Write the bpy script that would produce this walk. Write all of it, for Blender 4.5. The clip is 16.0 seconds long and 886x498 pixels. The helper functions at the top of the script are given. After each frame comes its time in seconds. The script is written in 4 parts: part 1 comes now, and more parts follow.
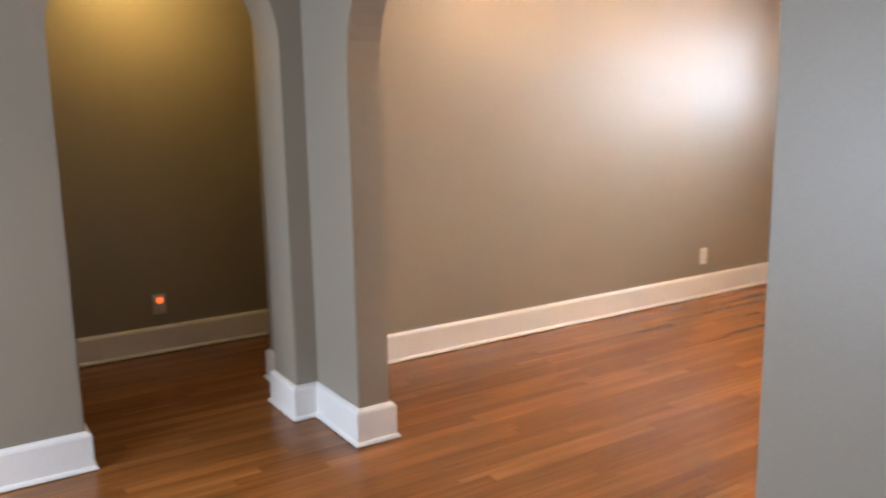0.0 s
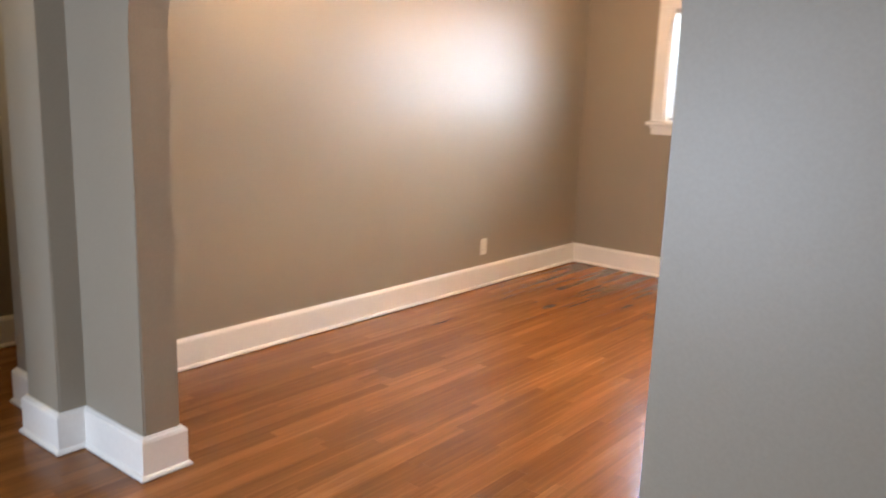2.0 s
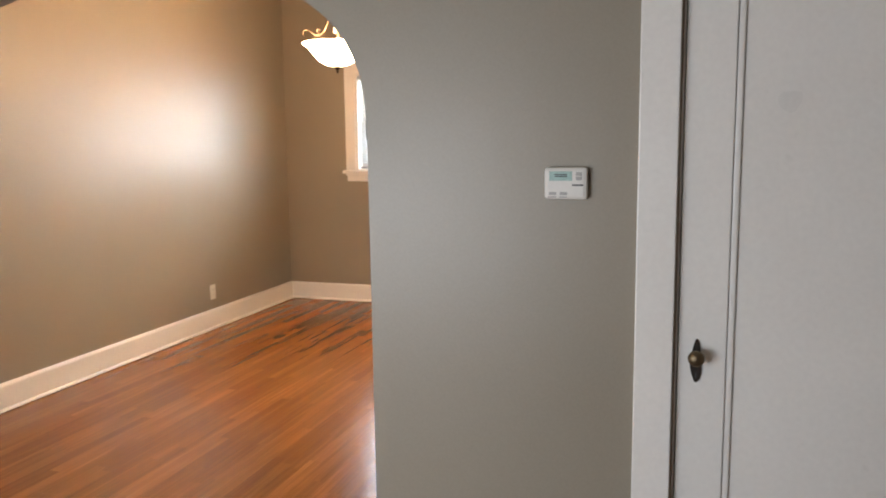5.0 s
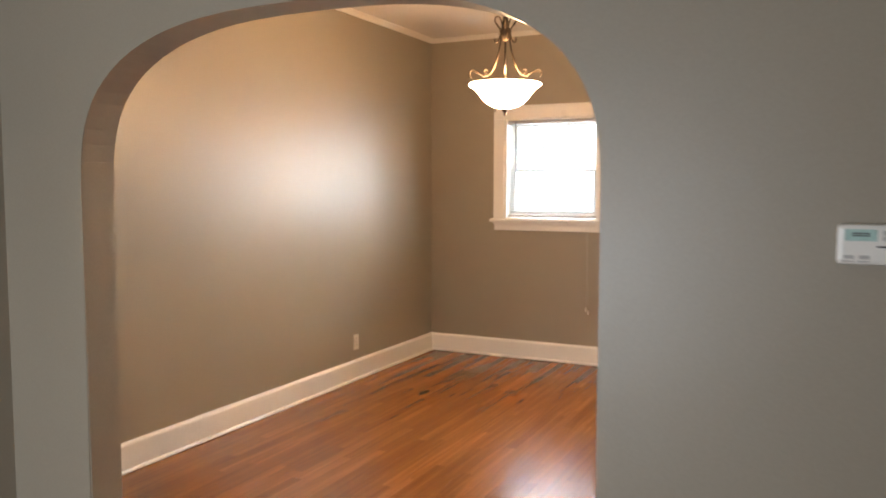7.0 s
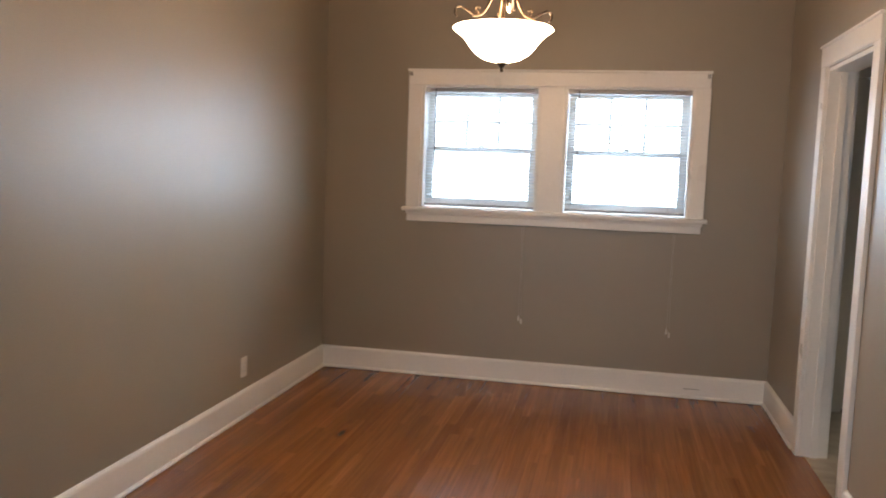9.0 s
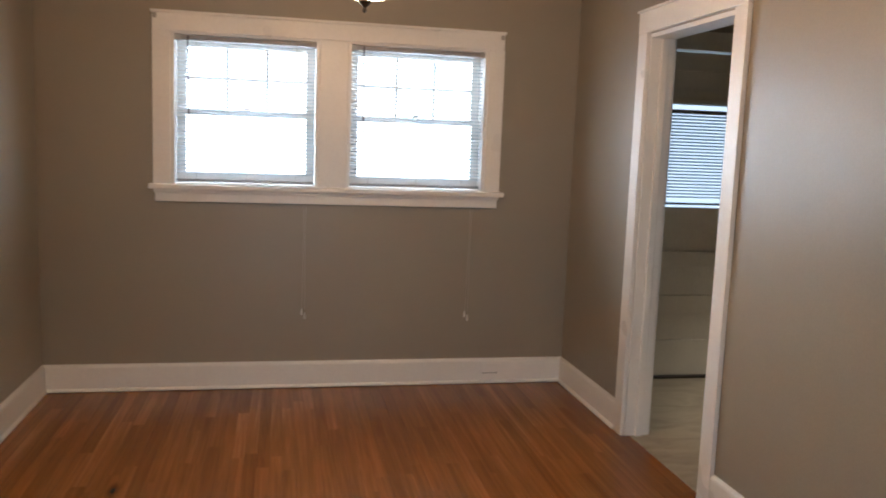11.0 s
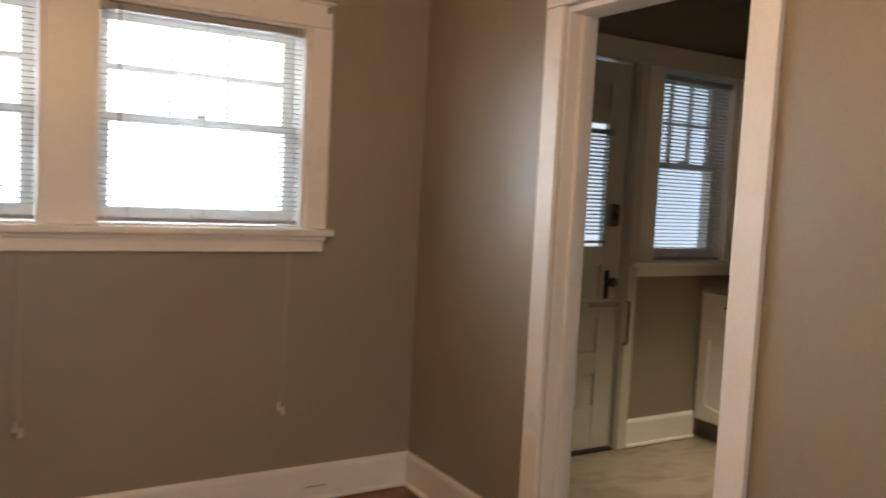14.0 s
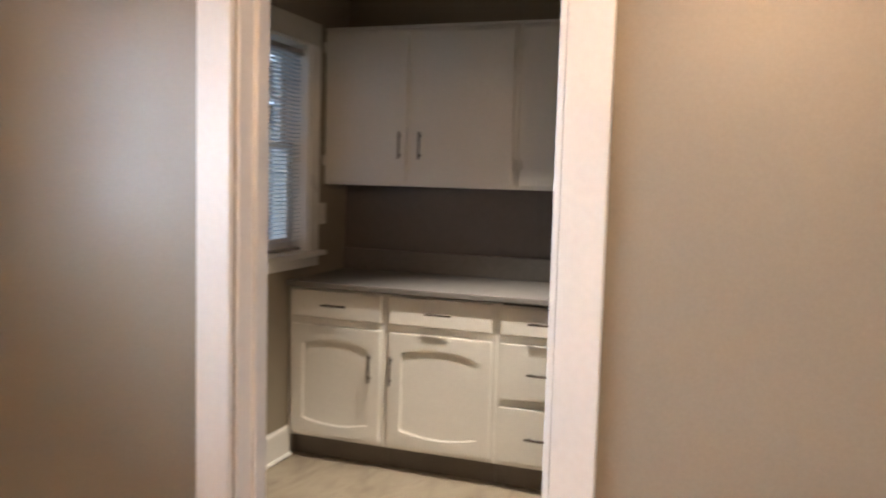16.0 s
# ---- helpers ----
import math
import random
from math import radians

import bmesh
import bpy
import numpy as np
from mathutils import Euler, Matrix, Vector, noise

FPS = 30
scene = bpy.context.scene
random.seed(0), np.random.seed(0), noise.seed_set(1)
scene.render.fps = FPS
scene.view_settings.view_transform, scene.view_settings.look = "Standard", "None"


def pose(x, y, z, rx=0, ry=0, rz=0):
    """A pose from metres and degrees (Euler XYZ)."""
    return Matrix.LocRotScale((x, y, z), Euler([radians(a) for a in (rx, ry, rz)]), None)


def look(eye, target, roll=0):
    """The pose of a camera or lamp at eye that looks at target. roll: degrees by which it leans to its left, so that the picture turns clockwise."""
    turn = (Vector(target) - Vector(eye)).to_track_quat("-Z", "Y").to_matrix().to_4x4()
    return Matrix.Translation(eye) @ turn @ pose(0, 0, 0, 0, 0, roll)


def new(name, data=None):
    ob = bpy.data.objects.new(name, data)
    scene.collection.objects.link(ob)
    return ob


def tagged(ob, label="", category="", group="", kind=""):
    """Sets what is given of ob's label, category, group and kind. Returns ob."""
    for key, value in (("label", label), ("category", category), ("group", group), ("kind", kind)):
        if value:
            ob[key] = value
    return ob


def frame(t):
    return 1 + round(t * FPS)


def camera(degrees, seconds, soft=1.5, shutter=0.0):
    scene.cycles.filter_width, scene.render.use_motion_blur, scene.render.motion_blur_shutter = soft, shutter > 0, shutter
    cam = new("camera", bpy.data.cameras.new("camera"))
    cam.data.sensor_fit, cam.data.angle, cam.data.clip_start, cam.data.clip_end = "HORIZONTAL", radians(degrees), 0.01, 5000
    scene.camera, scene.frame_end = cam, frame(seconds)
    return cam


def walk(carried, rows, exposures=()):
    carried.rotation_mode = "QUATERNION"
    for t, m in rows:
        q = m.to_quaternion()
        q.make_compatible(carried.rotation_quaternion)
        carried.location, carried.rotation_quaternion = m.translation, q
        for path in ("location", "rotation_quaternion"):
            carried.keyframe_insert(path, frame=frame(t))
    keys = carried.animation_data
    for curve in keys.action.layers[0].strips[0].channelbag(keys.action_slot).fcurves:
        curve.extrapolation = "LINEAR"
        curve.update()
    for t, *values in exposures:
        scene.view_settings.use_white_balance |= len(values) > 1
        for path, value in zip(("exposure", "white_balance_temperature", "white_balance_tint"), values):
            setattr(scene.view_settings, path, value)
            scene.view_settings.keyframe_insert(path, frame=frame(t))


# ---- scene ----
cam = camera(57.88, 16.0, soft=1.9, shutter=0.5)

PATH = [
    (0, (3.658, -5.805, 1.375), (2.004, -4.740, 1.018), -0.96),
    (0.5, (3.607, -5.764, 1.390), (2.065, -4.554, 0.995), 0.42),
    (1, (3.508, -5.655, 1.382), (1.973, -4.445, 0.958), 0.99),
    (1.5, (3.415, -5.626, 1.405), (1.887, -4.409, 0.974), 2.31),
    (2, (3.304, -5.812, 1.400), (2.070, -4.288, 1.002), 2.11),
    (2.5, (3.274, -5.983, 1.418), (2.102, -4.403, 1.053), 1.18),
    (3, (3.393, -6.136, 1.423), (2.536, -4.361, 1.084), 1.73),
    (3.5, (3.431, -6.262, 1.442), (2.937, -4.348, 1.139), 1.14),
    (5.8, (3.715, -6.701, 1.469), (2.948, -4.870, 1.227), -1.27),
    (6, (3.678, -6.684, 1.464), (2.858, -4.875, 1.226), -0.99),
    (6.5, (3.476, -6.535, 1.456), (2.595, -4.752, 1.247), -0.37),
    (7, (3.221, -6.388, 1.466), (2.349, -4.595, 1.311), 0.08),
    (7.5, (2.946, -6.186, 1.475), (2.091, -4.384, 1.328), 0.77),
    (8, (2.614, -5.945, 1.449), (1.886, -4.089, 1.283), 1.24),
    (8.5, (2.285, -5.719, 1.443), (1.745, -3.802, 1.255), 0.85),
    (9, (2.029, -5.464, 1.457), (1.619, -3.516, 1.261), 2.02),
    (9.5, (1.756, -5.268, 1.460), (1.586, -3.286, 1.247), 1.53),
    (10, (1.527, -5.085, 1.461), (1.587, -3.100, 1.225), 0.78),
    (12.5, (1.243, -4.079, 1.432), (1.874, -2.196, 1.194), 4.85),
    (13, (1.256, -3.788, 1.417), (1.927, -1.916, 1.200), 4.10),
    (13.5, (1.242, -3.505, 1.436), (2.057, -1.688, 1.243), 3.38),
    (14, (1.263, -3.214, 1.394), (2.295, -1.508, 1.244), 2.88),
    (14.5, (1.227, -2.847, 1.452), (2.607, -1.408, 1.290), 2.47),
    (15, (1.240, -2.586, 1.464), (2.842, -1.404, 1.270), 2.33),
    (15.5, (1.342, -2.298, 1.460), (3.080, -1.327, 1.265), 1.39),
    (16, (1.449, -2.090, 1.438), (3.326, -1.421, 1.267), 1.63),
]
EXPOSURE = [(0, 0.72, 6700, 10), (1.5, 0.8, 6800, 10), (2.5, 0.58, 7000, 10), (3.5, 0.58, 7700, 10), (5.8, 0.48, 7800, 10), (7, 0.28, 7800, 9), (8, -0.47, 6750, 7),
            (9, -0.47, 6400, 6), (10, -0.54, 6450, 6), (12.5, -0.52, 6850, 6), (13.5, -0.72, 7600, 8), (14, -0.76, 7700, 10), (14.5, -0.5, 7900, 10), (15, -0.28, 7500, 10), (16, 0.06, 6600, 10)]
walk(cam, [(t, look(eye, target, roll)) for t, eye, target, roll in PATH], EXPOSURE)

# ==== place ====
# ---- light ----
world = bpy.data.worlds.new("sky")
scene.world = world
world.use_nodes = True
sky = world.node_tree.nodes.new("ShaderNodeTexSky")
sky.sky_type, sky.sun_disc = "NISHITA", False
sky.sun_elevation, sky.sun_rotation = radians(42), radians(140)
world.node_tree.links.new(sky.outputs[0], world.node_tree.nodes["Background"].inputs[0])
world.node_tree.nodes["Background"].inputs[1].default_value = 0.12
sun = new("sun", bpy.data.lights.new("sun", "SUN"))
sun.data.energy, sun.data.angle, sun.data.color = 1.2, radians(12), (1.0, 0.95, 0.88)
sun.matrix_basis = look((0, 0, 0), (-math.sin(radians(140)) * 0.74, -math.cos(radians(140)) * 0.74, -0.67))


def area(name, eye, target, w, h, power, colour):
    ob = new(name, bpy.data.lights.new(name, "AREA"))
    ob.data.shape, ob.data.size, ob.data.size_y = "RECTANGLE", w, h
    ob.data.energy, ob.data.color = power, colour
    ob.matrix_basis = look(eye, target)
    return ob


def bulb(name, at, power, colour, size):
    ob = new(name, bpy.data.lights.new(name, "POINT"))
    ob.data.energy, ob.data.color, ob.data.shadow_soft_size = power, colour, size
    ob.location = at
    return ob


DAY = (0.68, 0.81, 1.0)
DAYSIDE = (0.65, 0.775, 1.0)
WARM = (1.0, 0.575, 0.31)
area("daylight_dining_a", (1.10, 0.30, 1.62), (1.10, -2.0, 1.60), 0.80, 0.84, 57, DAY)
area("daylight_dining_b", (2.08, 0.30, 1.62), (2.08, -2.0, 1.60), 0.82, 0.84, 57, DAY)
area("daylight_living", (1.5, -7.86, 1.0), (1.5, -4.0, 0.7), 1.75, 1.35, 68, DAYSIDE)
bulb("chandelier_bulb", (1.553, -2.170, 2.10), 42, WARM, 0.05)
bulb("hall_bulb", (-0.5, -4.8, 2.13), 8, (1.0, 0.66, 0.22), 0.05)
spot = new("kitchen_downlight_lamp", bpy.data.lights.new("kitchen_downlight_lamp", "SPOT"))
spot.data.energy, spot.data.color, spot.data.spot_size, spot.data.spot_blend = 330, (1.0, 0.89, 0.75), radians(68), 0.9
spot.data.shadow_soft_size = 0.03
spot.matrix_basis = look((4.48, -1.3, 2.66), (4.62, -1.2, 0))

# ---- materials ----


def nodes_of(name):
    m = bpy.data.materials.new(name)
    m.use_nodes = True
    nt = m.node_tree
    return m, nt, nt.nodes["Principled BSDF"]


def add(nt, kind, **sets):
    n = nt.nodes.new(kind)
    for k, v in sets.items():
        n.inputs[k].default_value = v
    return n


def paint(name, base, rough=0.5, metal=0.0, tone=0.08, scale=1.6, grain=90.0, bump=0.04, dist=0.002, coat=0.0, rvar=0.08, dirt=0.0, wave=0.0, gloss=0.5):
    """A surface with slow and fine changes of tone, uneven gloss and fine relief."""
    m, nt, bsdf = nodes_of(name)
    tc = add(nt, "ShaderNodeTexCoord")
    slow = add(nt, "ShaderNodeTexNoise", Scale=scale, Detail=2.0, Roughness=0.5)
    fine = add(nt, "ShaderNodeTexNoise", Scale=grain, Detail=3.0)
    for n in (slow, fine):
        nt.links.new(tc.outputs["Object"], n.inputs["Vector"])
    r1 = add(nt, "ShaderNodeMapRange", **{"From Min": 0.15, "From Max": 0.85, "To Min": 1 - tone, "To Max": 1 + tone})
    nt.links.new(slow.outputs[0], r1.inputs[0])
    r2 = add(nt, "ShaderNodeMapRange", **{"From Min": 0.3, "From Max": 0.7, "To Min": 1 - tone * 0.5, "To Max": 1 + tone * 0.5})
    nt.links.new(fine.outputs[0], r2.inputs[0])
    mul = nt.nodes.new("ShaderNodeMath")
    mul.operation = "MULTIPLY"
    nt.links.new(r1.outputs[0], mul.inputs[0])
    nt.links.new(r2.outputs[0], mul.inputs[1])
    vm = nt.nodes.new("ShaderNodeVectorMath")
    vm.operation = "SCALE"
    vm.inputs[0].default_value = base
    nt.links.new(mul.outputs[0], vm.inputs["Scale"])
    last = vm.outputs[0]
    if dirt:
        spots = add(nt, "ShaderNodeTexNoise", Scale=scale * 6, Detail=6.0, Roughness=0.75)
        nt.links.new(tc.outputs["Object"], spots.inputs["Vector"])
        rs = add(nt, "ShaderNodeMapRange", **{"From Min": 0.62, "From Max": 0.74, "To Min": 0.0, "To Max": dirt})
        nt.links.new(spots.outputs[0], rs.inputs[0])
        mx = nt.nodes.new("ShaderNodeMix")
        mx.data_type = "RGBA"
        mx.inputs[7].default_value = (base[0] * 0.5, base[1] * 0.46, base[2] * 0.4, 1)
        nt.links.new(rs.outputs[0], mx.inputs[0])
        nt.links.new(last, mx.inputs[6])
        last = mx.outputs[2]
    nt.links.new(last, bsdf.inputs["Base Color"])
    rr = add(nt, "ShaderNodeMapRange", **{"From Min": 0.15, "From Max": 0.85, "To Min": max(0.02, rough - rvar), "To Max": rough + rvar})
    nt.links.new(slow.outputs[0], rr.inputs[0])
    nt.links.new(rr.outputs[0], bsdf.inputs["Roughness"])
    bsdf.inputs["Metallic"].default_value = metal
    bsdf.inputs["Coat Weight"].default_value = coat
    bsdf.inputs["Specular IOR Level"].default_value = gloss
    bsdf.inputs["Coat Roughness"].default_value = 0.12
    if bump:
        b = add(nt, "ShaderNodeBump", Strength=bump, Distance=dist)
        nt.links.new(fine.outputs[0], b.inputs["Height"])
        if wave:
            uneven = add(nt, "ShaderNodeTexNoise", Scale=5.5, Detail=3.0, Roughness=0.55)
            nt.links.new(tc.outputs["Object"], uneven.inputs["Vector"])
            b2 = add(nt, "ShaderNodeBump", Strength=wave, Distance=0.02)
            nt.links.new(uneven.outputs[0], b2.inputs["Height"])
            nt.links.new(b2.outputs[0], b.inputs["Normal"])
        nt.links.new(b.outputs[0], bsdf.inputs["Normal"])
    return m


def slat_plastic(name, colour):
    """White vinyl that lets some light through."""
    m, nt, bsdf = nodes_of(name)
    bsdf.inputs["Base Color"].default_value = (*colour, 1)
    bsdf.inputs["Roughness"].default_value = 0.4
    tr = nt.nodes.new("ShaderNodeBsdfTranslucent")
    tr.inputs[0].default_value = (*colour, 1)
    mx = nt.nodes.new("ShaderNodeMixShader")
    mx.inputs[0].default_value = 0.28
    nt.links.new(bsdf.outputs[0], mx.inputs[1])
    nt.links.new(tr.outputs[0], mx.inputs[2])
    nt.links.new(mx.outputs[0], nt.nodes["Material Output"].inputs["Surface"])
    return m


def oak(name, per_object):
    """Amber varnished oak strips, each with its own tone and grain."""
    m, nt, bsdf = nodes_of(name)
    tc = add(nt, "ShaderNodeTexCoord")
    if per_object:
        rnd = nt.nodes.new("ShaderNodeObjectInfo").outputs["Random"]
    else:
        rnd = nt.nodes.new("ShaderNodeNewGeometry").outputs["Random Per Island"]
    off = nt.nodes.new("ShaderNodeVectorMath")
    off.operation = "SCALE"
    off.inputs[0].default_value = (31.0, 57.0, 11.0)
    nt.links.new(rnd, off.inputs["Scale"])
    shift = nt.nodes.new("ShaderNodeVectorMath")
    nt.links.new(tc.outputs["Object"], shift.inputs[0])
    nt.links.new(off.outputs[0], shift.inputs[1])

    def noise_at(sc, detail, distort):
        mp = add(nt, "ShaderNodeMapping", Scale=sc)
        nt.links.new(shift.outputs[0], mp.inputs["Vector"])
        n = add(nt, "ShaderNodeTexNoise", Scale=1.0, Detail=detail, Roughness=0.6, Distortion=distort)
        nt.links.new(mp.outputs[0], n.inputs["Vector"])
        return n
    broad = noise_at((16, 0.55, 16), 4.0, 1.1)
    grain = noise_at((75, 2.2, 60), 4.0, 0.5)
    place = nt.nodes.new("ShaderNodeNewGeometry").outputs["Position"]
    mp = add(nt, "ShaderNodeMapping", Scale=(2.6, 0.8, 1.0))
    nt.links.new(place, mp.inputs["Vector"])
    patch = add(nt, "ShaderNodeTexNoise", Scale=1.0, Detail=2.0, Roughness=0.5)
    nt.links.new(mp.outputs[0], patch.inputs["Vector"])
    tone = nt.nodes.new("ShaderNodeValToRGB")
    stops = ((0.0, (0.188, 0.067, 0.0172)), (0.3, (0.212, 0.078, 0.0198)), (0.55, (0.252, 0.096, 0.025)), (0.8, (0.31, 0.124, 0.034)), (1.0, (0.40, 0.175, 0.053)))
    for i, (p, c) in enumerate(stops):
        e = tone.color_ramp.elements[i] if i < 2 else tone.color_ramp.elements.new(p)
        e.position, e.color = p, (*c, 1)
    mixv = add(nt, "ShaderNodeMapRange", **{"From Min": 0.25, "From Max": 0.75, "To Min": -0.27, "To Max": 0.27})
    nt.links.new(broad.outputs[0], mixv.inputs[0])
    pv = add(nt, "ShaderNodeMapRange", **{"From Min": 0.25, "From Max": 0.75, "To Min": -0.2, "To Max": 0.2})
    nt.links.new(patch.outputs[0], pv.inputs[0])
    both = nt.nodes.new("ShaderNodeMath")
    nt.links.new(mixv.outputs[0], both.inputs[0])
    nt.links.new(pv.outputs[0], both.inputs[1])
    sm = nt.nodes.new("ShaderNodeMath")
    rm = add(nt, "ShaderNodeMapRange", **{"To Min": 0.27, "To Max": 0.73})
    nt.links.new(rnd, rm.inputs[0])
    nt.links.new(rm.outputs[0], sm.inputs[0])
    nt.links.new(both.outputs[0], sm.inputs[1])
    nt.links.new(sm.outputs[0], tone.inputs[0])
    gr = add(nt, "ShaderNodeMapRange", **{"From Min": 0.35, "From Max": 0.65, "To Min": 0.84, "To Max": 1.10})
    nt.links.new(grain.outputs[0], gr.inputs[0])
    vm = nt.nodes.new("ShaderNodeVectorMath")
    vm.operation = "SCALE"
    nt.links.new(tone.outputs[0], vm.inputs[0])
    nt.links.new(gr.outputs[0], vm.inputs["Scale"])
    # a dark burn mark along the grain of one strip
    off2 = nt.nodes.new("ShaderNodeVectorMath")
    off2.operation = "SUBTRACT"
    off2.inputs[1].default_value = (0.637, -1.384, 0.0)
    nt.links.new(place, off2.inputs[0])
    squash = nt.nodes.new("ShaderNodeVectorMath")
    squash.operation = "MULTIPLY"
    squash.inputs[1].default_value = (1 / 0.024, 1 / 0.075, 0.0)
    nt.links.new(off2.outputs[0], squash.inputs[0])
    far = nt.nodes.new("ShaderNodeVectorMath")
    far.operation = "LENGTH"
    nt.links.new(squash.outputs[0], far.inputs[0])
    burn = add(nt, "ShaderNodeMapRange", **{"From Min": 0.25, "From Max": 1.3, "To Min": 0.3, "To Max": 1.0})
    nt.links.new(far.outputs["Value"], burn.inputs[0])
    burnt = nt.nodes.new("ShaderNodeVectorMath")
    burnt.operation = "SCALE"
    nt.links.new(vm.outputs[0], burnt.inputs[0])
    nt.links.new(burn.outputs[0], burnt.inputs["Scale"])
    nt.links.new(burnt.outputs[0], bsdf.inputs["Base Color"])
    ro = add(nt, "ShaderNodeMapRange", **{"From Min": 0.3, "From Max": 0.7, "To Min": 0.205, "To Max": 0.25})
    nt.links.new(broad.outputs[0], ro.inputs[0])
    nt.links.new(ro.outputs[0], bsdf.inputs["Roughness"])
    bsdf.inputs["Specular IOR Level"].default_value = 0.4
    b = add(nt, "ShaderNodeBump", Strength=0.015, Distance=0.002)
    nt.links.new(grain.outputs[0], b.inputs["Height"])
    nt.links.new(b.outputs[0], bsdf.inputs["Normal"])
    return m


def glow(name, colour, strength, base):
    m, nt, bsdf = nodes_of(name)
    bsdf.inputs["Base Color"].default_value = (*base, 1)
    bsdf.inputs["Emission Color"].default_value = (*colour, 1)
    bsdf.inputs["Emission Strength"].default_value = strength
    bsdf.inputs["Roughness"].default_value = 0.3
    return m


def glass(name):
    m, nt, bsdf = nodes_of(name)
    bsdf.inputs["Transmission Weight"].default_value = 1.0
    bsdf.inputs["Roughness"].default_value = 0.0
    bsdf.inputs["IOR"].default_value = 1.45
    return m


def vinyl(name):
    """Marbled beige-grey sheet vinyl."""
    m, nt, bsdf = nodes_of(name)
    tc = add(nt, "ShaderNodeTexCoord")
    a = add(nt, "ShaderNodeTexNoise", Scale=2.6, Detail=5.0, Roughness=0.55, Distortion=1.2)
    mp = add(nt, "ShaderNodeMapping", Scale=(1.0, 2.6, 1.0), Rotation=(0, 0, 0.6))
    nt.links.new(tc.outputs["Object"], mp.inputs["Vector"])
    nt.links.new(mp.outputs[0], a.inputs["Vector"])
    r = nt.nodes.new("ShaderNodeValToRGB")
    for i, (p, c) in enumerate(((0.3, (0.24, 0.20, 0.15)), (0.47, (0.325, 0.276, 0.212)), (0.6, (0.375, 0.322, 0.25)), (0.72, (0.30, 0.253, 0.193)))):
        e = r.color_ramp.elements[i] if i < 2 else r.color_ramp.elements.new(p)
        e.position, e.color = p, (*c, 1)
    nt.links.new(a.outputs[0], r.inputs[0])
    nt.links.new(r.outputs[0], bsdf.inputs["Base Color"])
    bsdf.inputs["Roughness"].default_value = 0.38
    b = add(nt, "ShaderNodeBump", Strength=0.05, Distance=0.002)
    nt.links.new(a.outputs[0], b.inputs["Height"])
    nt.links.new(b.outputs[0], bsdf.inputs["Normal"])
    return m


WALL = paint("greige_wall_paint", (0.308, 0.270, 0.212), 0.39, tone=0.06, scale=0.9, grain=130, bump=0.08, dist=0.0015, rvar=0.06, wave=0.09, gloss=0.53, dirt=0.05)
CEIL = paint("ceiling_paint", (0.80, 0.76, 0.69), 0.7, tone=0.04, grain=70, bump=0.15)
TRIM = paint("white_trim_paint", (0.85, 0.83, 0.79), 0.32, tone=0.04, scale=3, grain=60, bump=0.05, dirt=0.12)
CABINET = paint("cabinet_paint", (0.80, 0.785, 0.75), 0.34, tone=0.04, scale=3, grain=60, bump=0.05, dirt=0.08)
OLDDOOR = paint("aged_door_paint", (0.66, 0.63, 0.57), 0.4, tone=0.06, scale=4, grain=50, bump=0.08, dirt=0.3)
OAK = oak("oak_strip", True)
OAKREST = oak("oak_strip_field", False)
SUBFLOOR = paint("dark_joint", (0.03, 0.017, 0.009), 0.8)
VINYL = vinyl("sheet_vinyl")
COUNTER = paint("grey_laminate", (0.20, 0.19, 0.185), 0.35, tone=0.12, scale=40, grain=220, bump=0.03)
BRONZE = paint("aged_bronze", (0.034, 0.024, 0.016), 0.36, metal=0.85, tone=0.2, scale=30)
DARKMETAL = paint("dark_bronze_metal", (0.05, 0.042, 0.036), 0.4, metal=0.8, tone=0.2, scale=40)
BRASS = paint("tarnished_brass", (0.17, 0.125, 0.075), 0.45, metal=0.9, tone=0.25, scale=40)
PULL = paint("satin_bronze_pull", (0.13, 0.11, 0.095), 0.35, metal=0.85, tone=0.2, scale=40)
STEEL = paint("worn_steel", (0.42, 0.40, 0.37), 0.38, metal=0.9, tone=0.2, scale=40)
PLASTIC = paint("white_plastic", (0.74, 0.72, 0.67), 0.35, tone=0.03, scale=10, bump=0.02)
GREYPLASTIC = paint("grey_plastic", (0.42, 0.41, 0.39), 0.4, tone=0.03, scale=10)
LCD = paint("lcd_glass", (0.40, 0.58, 0.54), 0.15, tone=0.1, scale=60)
INKGAP = paint("dark_print_and_gaps", (0.06, 0.06, 0.06), 0.6)
# Rails of the white blinds, coloured darker for their shaded room side.
RAIL = paint("shaded_blind_rail", (0.33, 0.31, 0.30), 0.4, tone=0.05, scale=8)
BLIND = slat_plastic("blind_vinyl", (0.78, 0.84, 0.87))
UNDERSHADE = paint("undercabinet_shade_grey", (0.165, 0.148, 0.142), 0.4, tone=0.08, scale=30, grain=200, bump=0.03)
HOUSE = paint("blue_grey_siding", (0.30, 0.36, 0.46), 0.7, tone=0.1)
ROOF = paint("dark_shingle", (0.06, 0.06, 0.065), 0.9, tone=0.2, scale=4)
# Toe kick in dark taupe with random blotches.
TOEKICK = paint("dark_taupe_toe_kick", (0.13, 0.112, 0.095), 0.55, tone=0.15, scale=6, dirt=0.3)
CORD = paint("cord", (0.5, 0.46, 0.40), 0.7)
WAND = paint("wand_plastic", (0.10, 0.09, 0.085), 0.2)
GLASS = glass("window_glass")
KNOBGLASS = glass("knob_glass")
BOWL = glow("frosted_lamp_glass", (1.0, 0.70, 0.46), 47.0, (0.85, 0.80, 0.70))
HALLGLOW = glow("hall_lamp_glass", (1.0, 0.72, 0.32), 3.0, (0.85, 0.80, 0.70))
